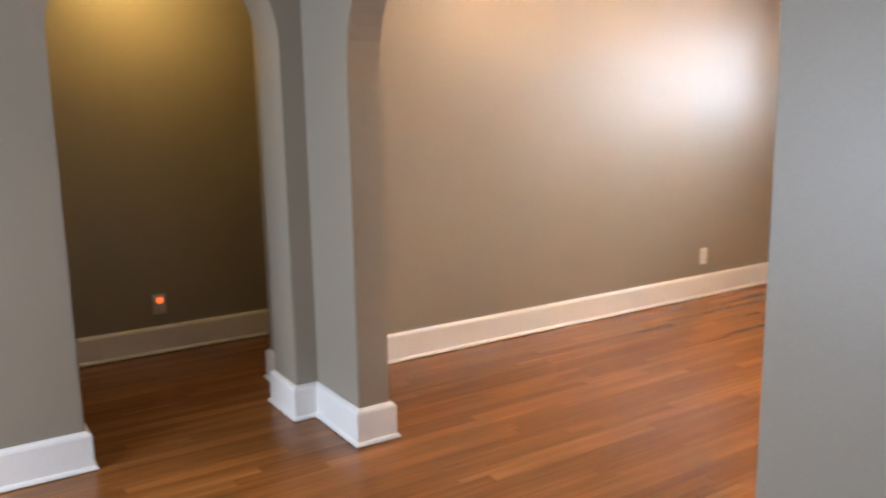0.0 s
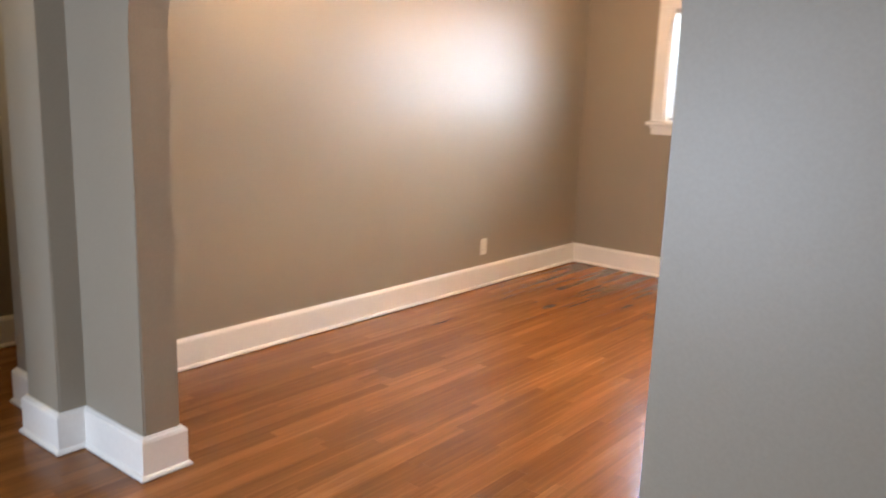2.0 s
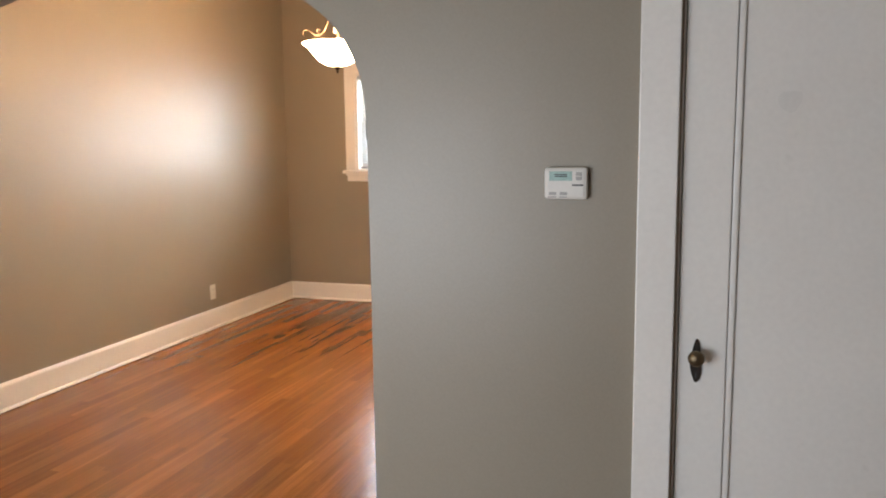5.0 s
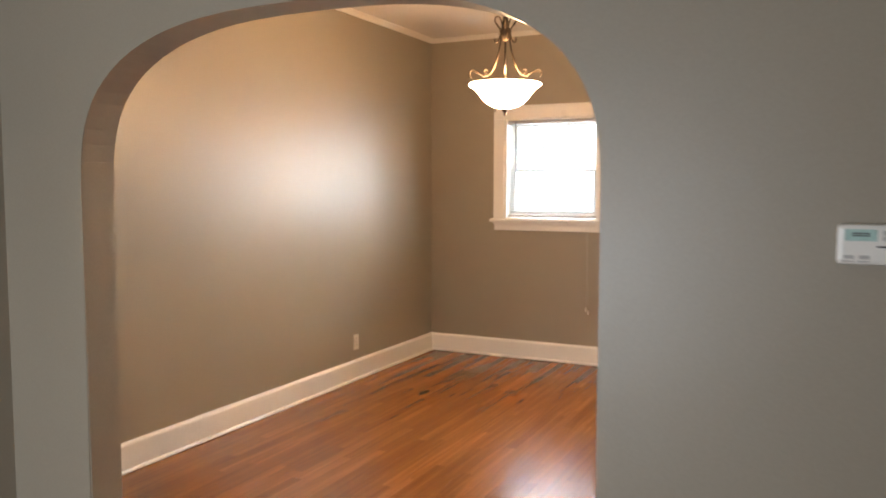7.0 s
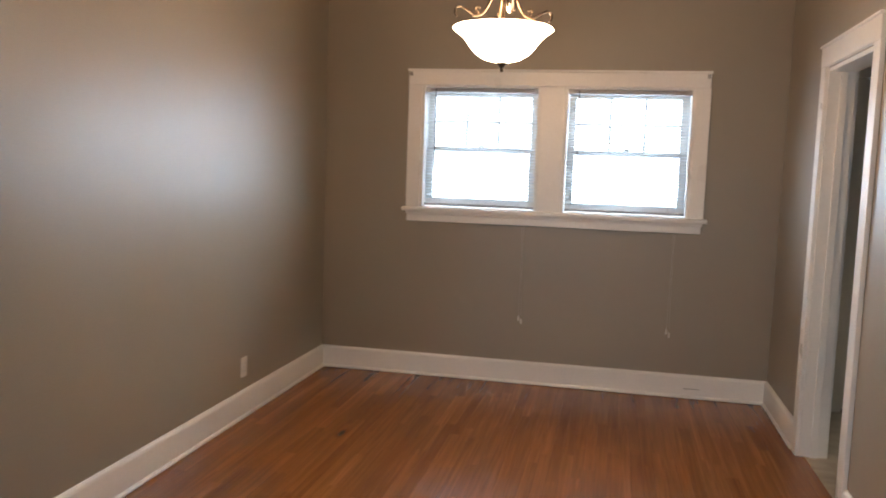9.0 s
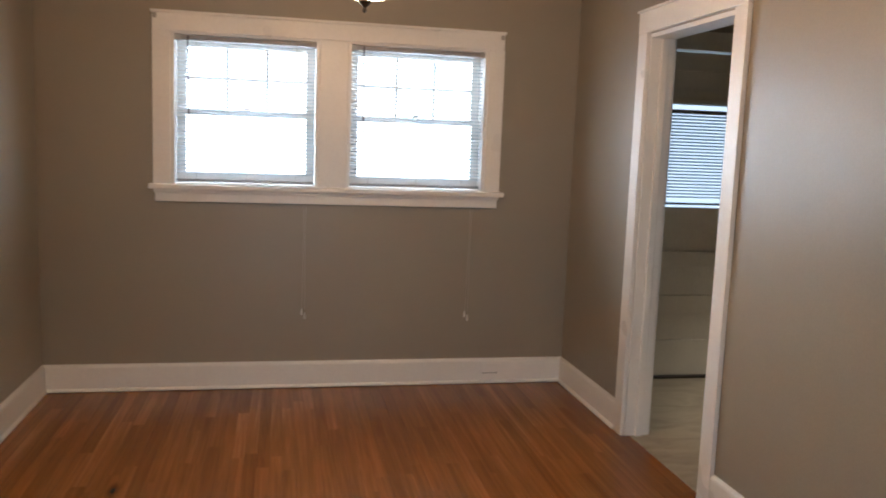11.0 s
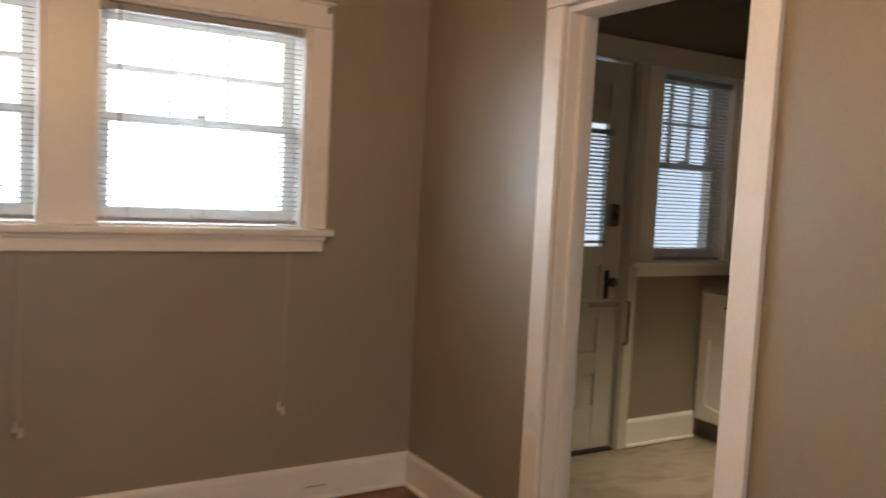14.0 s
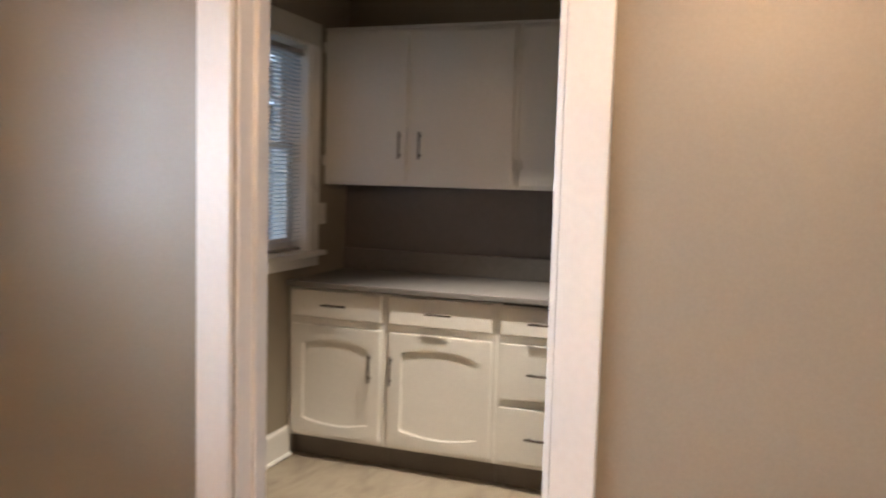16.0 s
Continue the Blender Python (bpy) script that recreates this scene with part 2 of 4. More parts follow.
NIGHT = glow("night_light_lens", (1.0, 0.12, 0.03), 1.2, (0.8, 0.2, 0.1))
LENSGLOW = glow("downlight_lens", (1.0, 0.83, 0.62), 4.0, (0.8, 0.8, 0.8))
GRASS = paint("lawn", (0.07, 0.11, 0.04), 0.9, tone=0.35, scale=3, grain=60, bump=0.4)
SIDING = paint("pale_siding", (0.72, 0.73, 0.72), 0.6, tone=0.06)
BACKGLOW = glow("glowing_backdrop", (0.52, 0.70, 1.0), 2.3, (0.7, 0.72, 0.72))

# ---- mesh helpers ----


def thing(name, label, category, at=(0, 0, 0), group="", kind=""):
    ob = new(name)
    ob.location = at
    ob.empty_display_size = 0.05
    return tagged(ob, label, category, group, kind)


def link_mesh(name, bm, material, smooth=False):
    me = bpy.data.meshes.new(name)
    bmesh.ops.recalc_face_normals(bm, faces=bm.faces)
    bm.to_mesh(me)
    bm.free()
    me.materials.append(material)
    if smooth:
        for p in me.polygons:
            p.use_smooth = True
    return me


def part(name, bm, material, parent=None, label="", smooth=False, at=None):
    ob = new(name, link_mesh(name, bm, material, smooth))
    ob.parent = parent
    if at is not None:
        ob.location = at
    if label:
        ob["label"] = label
    return ob


def structure(name, bm, material, label="", smooth=False):
    return tagged(part(name, bm, material, None, "", smooth), label, "", "", "structure")


def box(bm, x0, x1, y0, y1, z0, z1, bevel=0.0, seg=2):
    m = Matrix.Translation(((x0 + x1) / 2, (y0 + y1) / 2, (z0 + z1) / 2)) @ Matrix.Diagonal((abs(x1 - x0), abs(y1 - y0), abs(z1 - z0), 1))
    vs = bmesh.ops.create_cube(bm, size=1, matrix=m)["verts"]
    if bevel:
        es = {e for v in vs for e in v.link_edges}
        bmesh.ops.bevel(bm, geom=list(es), offset=bevel, segments=seg, affect="EDGES", profile=0.6)
    return bm


def boxes(*rows, bevel=0.0):
    bm = bmesh.new()
    for r in rows:
        box(bm, *r, bevel=bevel)
    return bm


def prism(outline, a0, a1, axis):
    """A flat outline of (u, z), pushed from a0 to a1 along y ('y': u is x) or x ('x': u is y)."""
    bm = bmesh.new()
    def place(u, z, a):
        return (u, a, z) if axis == "y" else (a, u, z)
    lo = [bm.verts.new(place(u, z, a0)) for u, z in outline]
    hi = [bm.verts.new(place(u, z, a1)) for u, z in outline]
    n = len(outline)
    bm.faces.new(lo)
    bm.faces.new(hi)
    for i in range(n):
        bm.faces.new((lo[i], lo[(i + 1) % n], hi[(i + 1) % n], hi[i]))
    return bm


def arch(u0, u1, spring, top, power, steps=36):
    """The edge of an arched opening, from its foot at u0 to its foot at u1."""
    c, w, h = (u0 + u1) / 2, (u1 - u0) / 2, top - spring
    pts = [(u0, 0.0)]
    for i in range(steps + 1):
        a = math.pi * (1 - i / steps)
        s, k = math.sin(a), math.cos(a)
        pts.append((c + math.copysign(abs(k) ** (2 / power), k) * w, spring + abs(s) ** (2 / power) * h))
    pts.append((u1, 0.0))
    return pts


def soften(bm, test, offset=0.007):
    es = [e for e in bm.edges if test(*[v.co for v in e.verts])]
    bmesh.ops.bevel(bm, geom=es, offset=offset, segments=2, affect="EDGES")
    return bm


def sweep(path, profile):
    """Moulding along a floor line: profile (out, z), standing out to the left of the way."""
    bm = bmesh.new()
    P = [Vector(p) for p in path]
    rings = []
    for i, p in enumerate(P):
        d0 = (p - P[i - 1]).normalized() if i else (P[1] - p).normalized()
        d1 = (P[i + 1] - p).normalized() if i + 1 < len(P) else d0
        n0, n1 = Vector((-d0.y, d0.x)), Vector((-d1.y, d1.x))
        m = (n0 + n1) / (1 + n0.dot(n1))
        rings.append([bm.verts.new((p.x + m.x * o, p.y + m.y * o, z)) for o, z in profile])
    k = len(profile)
    for a, b in zip(rings, rings[1:]):
        for j in range(k):
            bm.faces.new((a[j], a[(j + 1) % k], b[(j + 1) % k], b[j]))
    bm.faces.new(rings[0])
    bm.faces.new(rings[-1])
    return bm


def lathe(profile, bm=None, at=(0, 0, 0), seg=40, close=False):
    bm = bm or bmesh.new()
    rows = []
    for r, z in profile:
        rows.append([bm.verts.new((at[0] + max(r, 0.0004) * math.cos(2 * math.pi * i / seg), at[1] + max(r, 0.0004) * math.sin(2 * math.pi * i / seg), at[2] + z)) for i in range(seg)])
    if close:
        rows.append(rows[0])
    for a, b in zip(rows, rows[1:]):
        for i in range(seg):
            bm.faces.new((a[i], a[(i + 1) % seg], b[(i + 1) % seg], b[i]))
    if not close:
        bm.faces.new(rows[0])
        bm.faces.new(rows[-1])
    return bm


def tube(points, r, bm=None, seg=8, smooth=4):
    """A round rod along points, eased between them."""
    bm = bm or bmesh.new()
    P = [Vector(p) for p in points]
    line = []
    for i in range(len(P) - 1):
        a, b, c, d = P[max(i - 1, 0)], P[i], P[i + 1], P[min(i + 2, len(P) - 1)]
        for s in range(smooth):
            t = s / smooth
            line.append(0.5 * ((2 * b) + (c - a) * t + (2 * a - 5 * b + 4 * c - d) * t * t + (3 * b - a - 3 * c + d) * t ** 3))
    line.append(P[-1])
    rings, up = [], Vector((0.31, 0.2, 0.93))
    for i, p in enumerate(line):
        d = (line[min(i + 1, len(line) - 1)] - line[max(i - 1, 0)]).normalized()
        s = d.cross(up)
        if s.length < 0.05:
            s = d.cross(Vector((1, 0, 0)))
        s.normalize()
        q = s.cross(d)
        rings.append([bm.verts.new(p + r * (math.cos(2 * math.pi * j / seg) * s + math.sin(2 * math.pi * j / seg) * q)) for j in range(seg)])
    for a, b in zip(rings, rings[1:]):
        for j in range(seg):
            bm.faces.new((a[j], a[(j + 1) % seg], b[(j + 1) % seg], b[j]))
    bm.faces.new(rings[0])
    bm.faces.new(rings[-1])
    return bm


# ---- plan ----
H = 2.752         # ceiling
W = 3.072         # dining room width
YA, YB = -4.425, -4.283   # arch wall, living side and dining side
AX0, AX1 = 0.866, 2.70   # arch
XL, XH = 0.460, 0.20    # hall arch wall, living side and hall side
DY0, DY1 = -1.763, -0.988  # kitchen doorway
KX = 5.62         # kitchen back wall
YL = -7.8         # living room end wall
HX = -0.93        # hall wall

# ---- walls ----
outline = [(-0.13, 0)] + arch(AX0, AX1, 1.46, 2.008, 2.72) + [(3.587, 0), (3.587, 2.04), (4.347, 2.04), (4.347, 0), (KX, 0), (KX, H), (-0.13, H)]
bm = prism(outline, YA, YB, "y")
soften(bm, lambda a, b: abs(a.y - b.y) < 1e-6 and AX0 - 0.001 <= min(a.x, b.x) and max(a.x, b.x) <= AX1 + 0.001 and a.z < 2.1 and b.z < 2.1 and not (a.z < 0.001 and b.z < 0.001))
structure("wall_arch", bm, WALL, "greige painted plaster wall with a wide arched opening")
outline = [(YL, 0)] + arch(-5.395, -4.528, 1.60, 2.03, 2.2) + [(YA, 0), (YA, H), (YL, H)]
bm = prism(outline, XH, XL, "x")
soften(bm, lambda a, b: abs(a.x - b.x) < 1e-6 and -5.396 <= min(a.y, b.y) and max(a.y, b.y) <= -4.527 and a.z < 2.1 and b.z < 2.1 and not (a.z < 0.001 and b.z < 0.001))
structure("wall_hall_arch", bm, WALL, "greige painted plaster wall with a narrow hall arch")
structure("wall_west", boxes((-0.13, 0, YB, 0, 0, H)), WALL, "greige painted eggshell plaster wall")
outline = [(YB, 0), (DY0, 0), (DY0, 2.045), (DY1, 2.045), (DY1, 0), (0, 0), (0, H), (YB, H)]
structure("wall_east", prism(outline, W, W + 0.12, "x"), WALL, "greige painted wall with a doorway to the kitchen")
WZ0, WZ1 = 1.18, 2.045
structure("wall_north", boxes(
    (-1.05, 0.698, 0, 0.2, 0, H), (0.698, 1.516, 0, 0.2, 0, WZ0), (0.698, 1.516, 0, 0.2, WZ1, H), (1.516, 1.676, 0, 0.2, 0, H),
    (1.676, 2.51, 0, 0.2, 0, WZ0), (1.676, 2.51, 0, 0.2, WZ1, H), (2.51, 3.51, 0, 0.2, 0, H), (3.51, 4.378, 0, 0.2, 2.12, H),
    (4.378, 4.55, 0, 0.2, 0, H), (4.55, 5.17, 0, 0.2, 0, 1.03), (4.55, 5.17, 0, 0.2, 2.13, H), (5.17, KX + 0.13, 0, 0.2, 0, H)), WALL, "greige painted outer wall with two windows and a back door")
structure("wall_kitchen_east", boxes((KX, KX + 0.13, YB, 0, 0, H)), WALL, "greige painted kitchen wall")
structure("wall_living_east", boxes((KX, KX + 0.13, YL, YB, 0, H)), WALL, "greige painted living room wall")
structure("wall_living_south", boxes((HX - 0.12, 0.6, YL - 0.15, YL, 0, H), (0.6, 2.4, YL - 0.15, YL, 0, 0.3), (0.6, 2.4, YL - 0.15, YL, 1.7, H), (2.4, KX + 0.13, YL - 0.15, YL, 0, H)), WALL, "greige painted wall with a wide window opening")
structure("wall_hall_west", boxes((HX - 0.12, HX, YL, 0, 0, H)), WALL, "greige painted hall wall")
structure("wall_hall_north", boxes((HX, -0.13, -2.6, -2.5, 0, H)), WALL, "greige painted hall end wall")
structure("wall_closet", boxes((3.47, 3.57, YB, -3.5, 0, H), (4.37, 4.46, YB, -3.5, 0, H), (3.45, 4.46, -3.5, -3.4, 0, H)), WALL, "painted closet walls behind the door")
structure("ceiling", boxes((HX - 0.12, KX + 0.13, YL - 0.15, 0.2, H, H + 0.12)), CEIL, "cream painted plaster ceiling")
structure("subfloor", boxes((HX - 0.12, W + 0.02, YL - 0.15, 0.2, -0.2, -0.012), (W + 0.02, KX + 0.13, YL - 0.15, YA, -0.2, -0.012)), SUBFLOOR, "dark gaps under the boards")
structure("kitchen_floor", boxes((W + 0.02, KX, YB, 0, -0.2, -0.001)), VINYL, "beige-grey marbled sheet vinyl floor")
structure("threshold", boxes((W + 0.028, W + 0.125, DY0 - 0.0, DY1 + 0.0, -0.012, 0.004), bevel=0.002), VINYL, "pale vinyl threshold strip in the doorway")
bm = boxes((HX - 0.12, KX + 0.13, YL - 0.15, 0.2, -0.6, -0.2))
structure("foundation", bm, SIDING)
structure("ground", boxes((-600, 600, -600, 600, -0.7, -0.6)), GRASS, "mown lawn round the house")
# Glowing board stands in for sky and distance; it also lights the kitchen.
structure("backdrop", boxes((-12, 24, 7.0, 7.2, -0.6, 5.2)), BACKGLOW, "glowing bluish panel standing in for sky and distance behind the house")

# ---- mouldings ----
BASE = [(0, 0.004), (0.030, 0.004), (0.031, 0.010), (0.026, 0.018), (0.019, 0.022), (0.019, 0.140), (0.015, 0.150), (0.009, 0.154), (0.006, 0.159), (0, 0.159)]
RUNS = {
    "dining_and_pier": [(W, DY1 + 0.098), (W, 0), (0, 0), (0, YB), (AX0, YB), (AX0, YA), (XL, YA), (XL, -4.528), (XH, -4.528), (XH, YA), (-0.13, YA), (-0.13, -2.6)],
    "arch_east": [(3.48, YA), (AX1, YA), (AX1, YB), (W, YB), (W, DY0 - 0.098)],
    "hall": [(-0.13, -2.6), (HX, -2.6), (HX, YL), (XH, YL), (XH, -5.395), (XL, -5.395), (XL, YL), (KX, YL), (KX, YA), (4.455, YA)],
    "kitchen": [(4.99, 0), (4.448, 0)],
    "kitchen_west": [(3.39, 0), (W + 0.12, 0), (W + 0.12, DY1 + 0.098)],
}
for where, run in RUNS.items():
    structure("baseboard_" + where, sweep(run, BASE), TRIM, "white painted wooden baseboard with shoe moulding")
CROWN = [(0, H - 0.035), (0.012, H - 0.035), (0.02, H - 0.026), (0.034, H - 0.012), (0.042, H - 0.008), (0.042, H - 0.001), (0, H - 0.001)]
structure("crown_moulding", sweep([(W, YB), (W, 0), (0, 0), (0, YB), (W, YB)], CROWN), CEIL, "small cream crown moulding")


def casing(name, u0, u1, top, face, axis, out, width=0.105, foot=0.0, sill=False):
    """Flat painted trim round an opening; out: the way that it stands off the wall."""
    ob = thing(name, "white painted flat wooden door casing", "trim", kind="structure")
    def b(a0, a1, z0, z1, t):
        lo, hi = sorted((face, face + out * t))
        r = (a0, a1, lo, hi, z0, z1) if axis == "y" else (lo, hi, a0, a1, z0, z1)
        return boxes(r, bevel=0.004)
    part("side_trim", b(u0 - width, u0 - 0.004, foot, top + 0.004, 0.022), TRIM, ob)
    part("side_trim", b(u1 + 0.004, u1 + width, foot, top + 0.004, 0.022), TRIM, ob)
    part("head_trim", b(u0 - width, u1 + width, top + 0.005, top + width + 0.01, 0.024), TRIM, ob)
    part("head_cap", b(u0 - width - 0.008, u1 + width + 0.008, top + width + 0.0105, top + width + 0.022, 0.034), TRIM, ob)
    return ob


casing("door_casing_dining", DY0, DY1, 2.045, W, "x", -1, 0.097)
casing("door_casing_kitchen", DY0, DY1, 2.045, W + 0.12, "x", 1, 0.097)
jamb = thing("door_jamb_kitchen", "white painted door jamb with a stop strip", "jamb", kind="structure")
part("jamb_side", boxes((W - 0.004, W + 0.124, DY1 - 0.012, DY1 - 0.0005, 0.004, 2.045), bevel=0.003), TRIM, jamb)
part("jamb_side", boxes((W - 0.004, W + 0.124, DY0 + 0.0005, DY0 + 0.012, 0.004, 2.045), bevel=0.003), TRIM, jamb)
part("jamb_head", boxes((W - 0.004, W + 0.124, DY0 + 0.0125, DY1 - 0.0125, 2.023, 2.0445), bevel=0.003), TRIM, jamb)
part("door_stop", boxes((W + 0.05, W + 0.085, DY1 - 0.026, DY1 - 0.0122, 0.004, 2.022), bevel=0.003), TRIM, jamb)
part("door_stop", boxes((W + 0.05, W + 0.085, DY0 + 0.0122, DY0 + 0.026, 0.004, 2.022), bevel=0.003), TRIM, jamb)

# ---- closet door ----
cc = casing("door_casing_closet", 3.585, 4.347, 2.04, YA, "y", -1)
part("door_jamb", boxes((3.5872, 3.5905, YA + 0.001, YB - 0.001, 0.004, 2.036), bevel=0.001), TRIM, cc)
closet = thing("door_closet", "white painted panelled closet door, closed", "door", (3.594, YA + 0.013, 0.006), kind="structure")
bm = bmesh.new()
dw = 0.755
for r in ((0, 0.124, 0, 2.03), (dw - 0.124, dw, 0, 2.03), (0.1245, dw - 0.1245, 0, 0.22), (0.1245, dw - 0.1245, 1.9, 2.03)):
    box(bm, r[0], r[1], 0, 0.036, r[2], r[3], bevel=0.004)
part("door_frame", bm, TRIM, closet)
part("door_panel", boxes((0.125, dw - 0.125, 0.016, 0.030, 0.2205, 1.8995), bevel=0.003), TRIM, closet)
for x0, x1, z0, z1 in ((0.1248, 0.142, 0.221, 1.899), (dw - 0.142, dw - 0.1248, 0.221, 1.899), (0.1425, dw - 0.1425, 0.221, 0.238), (0.1425, dw - 0.1425, 1.882, 1.899)):
    part("panel_bead", boxes((x0, x1, 0.006, 0.0158, z0, z1), bevel=0.005), TRIM, closet)
knob = part("door_knob", lathe([(0.006, 0), (0.009, 0.004), (0.008, 0.018), (0.010, 0.024), (0.019, 0.031), (0.022, 0.040), (0.020, 0.049), (0.012, 0.055), (0.0, 0.057)], seg=24), BRASS, closet, "tarnished brass door knob", True)
knob.location = (0.048, -0.004, 0.876)
knob.rotation_euler = (radians(90), 0, 0)
plate = []
for k in range(36):
    w = 2 * math.pi * k / 36
    r = 0.017 if math.sin(w) < 0 else 0.013
    plate.append((0.048 + math.cos(w) * r * (0.72 + 0.28 * abs(math.sin(w * 1.5))), 0.860 + math.sin(w) * 0.060))
plate = prism(plate, -0.005, -0.0005, "y")
part("back_plate", plate, DARKMETAL, closet, "dark brass back plate with a keyhole")
part("keyhole", boxes((0.046, 0.050, -0.006, -0.0045, 0.812, 0.828)), INKGAP, closet)

# ---- windows ----


def sash(ob, x0, x1, z0, z1, y, stile, top, bottom, cols=1, rows=1):
    bm = boxes((x0, x0 + stile, y, y + 0.035, z0, z1), (x1 - stile, x1, y, y + 0.035, z0, z1), bevel=0.003)
    box(bm, x0 + stile + 0.0004, x1 - stile - 0.0004, y + 0.0005, y + 0.0345, z0, z0 + bottom, bevel=0.003)
    box(bm, x0 + stile + 0.0004, x1 - stile - 0.0004, y + 0.0005, y + 0.0345, z1 - top, z1, bevel=0.003)
    s = part("window_sash", bm, TRIM, ob)
    gx0, gx1, gz0, gz1 = x0 + stile, x1 - stile, z0 + bottom, z1 - top
    for i in range(1, cols):
        c = gx0 + (gx1 - gx0) * i / cols
        part("muntin", boxes((c - 0.009, c + 0.009, y + 0.004, y + 0.03, gz0, gz1), bevel=0.002), TRIM, s)
    for i in range(1, rows):
        c = gz0 + (gz1 - gz0) * i / rows
        part("muntin", boxes((gx0, gx1, y + 0.005, y + 0.029, c - 0.009, c + 0.009), bevel=0.002), TRIM, s)
    p = part("pane", boxes((gx0 - 0.003, gx1 + 0.003, y + 0.016, y + 0.019, gz0 - 0.003, gz1 + 0.003)), GLASS, s)
    p.visible_shadow = False
    return s


def hung_window(ob, x0, x1, z0, z1, meet):
    """A double-hung window in its lined opening, the upper sash behind, six lights over one."""
    bm = boxes((x0 - 0.0015, x0 + 0.018, -0.012, 0.199, z0, z1), (x1 - 0.018, x1 + 0.0015, -0.012, 0.199, z0, z1), (x0 + 0.0185, x1 - 0.0185, 0.0, 0.199, z1 - 0.018, z1 + 0.001), (x0 + 0.0185, x1 - 0.0185, 0.0, 0.23, z0 - 0.001, z0 + 0.02))
    part("window_frame", bm, TRIM, ob)
    sash(ob, x0 + 0.02, x1 - 0.02, meet - 0.012, z1 - 0.019, 0.118, 0.05, 0.05, 0.036, 3, 2)
    s = sash(ob, x0 + 0.02, x1 - 0.02, z0 + 0.022, meet + 0.024, 0.078, 0.05, 0.036, 0.06)
    lock = boxes((-0.022, 0.022, -0.012, 0.012, 0, 0.010), (-0.006, 0.03, -0.008, 0.008, 0.0102, 0.017), bevel=0.002)
    part("sash_lock", lock, STEEL, s, at=((x0 + x1) / 2, 0.095, meet + 0.0242))
    lift = boxes((-0.035, 0.035, -0.02, 0.0, 0, 0.008), (-0.035, 0.035, -0.0205, -0.014, 0.008, 0.016), bevel=0.0015)
    part("sash_lift", lift, TRIM, s, at=((x0 + x1) / 2, 0.0775, z0 + 0.045))


def slat_mesh(length, tilt, width=0.025):
    bm = bmesh.new()
    t, k = radians(tilt), 4
    rows = []
    for side in (-length / 2, length / 2):
        ring = []
        for i in list(range(k + 1)) + list(range(k, -1, -1)):
            top = len(ring) <= k
            u = (i / k - 0.5) * width
            z = 0.0022 * (1 - (2 * i / k - 1) ** 2) + (0.0006 if top else 0)
            ring.append(bm.verts.new((side, u * math.cos(t) - z * math.sin(t), u * math.sin(t) + z * math.cos(t))))
        rows.append(ring)
    n = len(rows[0])
    for i in range(n):
        bm.faces.new((rows[0][i], rows[0][(i + 1) % n], rows[1][(i + 1) % n], rows[1][i]))
    bm.faces.new(rows[0])
    bm.faces.new(rows[1])
    return link_mesh("slat", bm, BLIND, True)


def mini_blind(x0, x1, z0, z1, y, tilt, label, pitch=0.0205, wand=True, wand_x=0.07, wand_len=0.55):
    """A horizontal mini blind hung inside an opening."""
    ob = thing("mini_blind", label, "window blind", ((x0 + x1) / 2, y, z1), "mini blinds")
    L = x1 - x0
    hr = boxes((-L / 2, L / 2, -0.016, 0.016, -0.026, 0.0), bevel=0.003)
    part("head_rail", hr, RAIL, ob)
    part("end_bracket", boxes((-L / 2 - 0.006, -L / 2 + 0.028, -0.019, 0.0165, -0.030, 0.003), bevel=0.002), GREYPLASTIC, ob)
    part("end_bracket", boxes((L / 2 - 0.028, L / 2 + 0.006, -0.019, 0.0165, -0.030, 0.003), bevel=0.002), GREYPLASTIC, ob)
    part("bottom_rail", boxes((-L / 2 + 0.004, L / 2 - 0.004, -0.013, 0.013, z0 - z1, z0 - z1 + 0.014), bevel=0.004), RAIL, ob)
    me = slat_mesh(L - 0.008, tilt)
    n = int((z1 - z0 - 0.055) / pitch)
    for i in range(n):
        s = new("slat", me)
        s.parent = ob
        s.location = (0, 0, -0.040 - i * pitch)
        s.rotation_euler = (0, radians(random.uniform(-0.12, 0.12)), 0)
    for u in (-L / 2 + 0.11, 0.0, L / 2 - 0.11) if L > 0.6 else (-L / 2 + 0.09, L / 2 - 0.09):
        for v in (-0.0128, 0.0128):
            part("ladder_cord", tube([(u, v, -0.026), (u, v, z0 - z1 + 0.012)], 0.0007, seg=5, smooth=1), CORD, ob)
    if wand:
        w = part("tilt_wand", tube([(-L / 2 + wand_x, -0.022, -0.02), (-L / 2 + wand_x - 0.002, -0.026, -0.05), (-L / 2 + wand_x + 0.004, -0.028, -wand_len)], 0.0038, seg=6, smooth=2), WAND, ob, "dark tilt wand")
    return ob


win = thing("window_dining", "pair of double-hung windows in white painted trim", "window", kind="structure")
hung_window(win, 0.700, 1.514, 1.182, 2.043, 1.60)
hung_window(win, 1.678, 2.508, 1.182, 2.043, 1.60)
part("side_trim", boxes((0.603, 0.698, -0.021, -0.0005, 1.197, 2.036), bevel=0.003), TRIM, win)
part("side_trim", boxes((2.510, 2.604, -0.021, -0.0005, 1.197, 2.036), bevel=0.003), TRIM, win)
part("mullion_trim", boxes((1.516, 1.676, -0.021, -0.0005, 1.197, 2.036), bevel=0.003), TRIM, win)
part("head_trim", boxes((0.603, 2.600, -0.022, -0.0005, 2.0365, 2.130), bevel=0.003), TRIM, win)
part("head_cap", boxes((0.596, 2.606, -0.032, -0.0005, 2.1305, 2.145), bevel=0.004), TRIM, win)
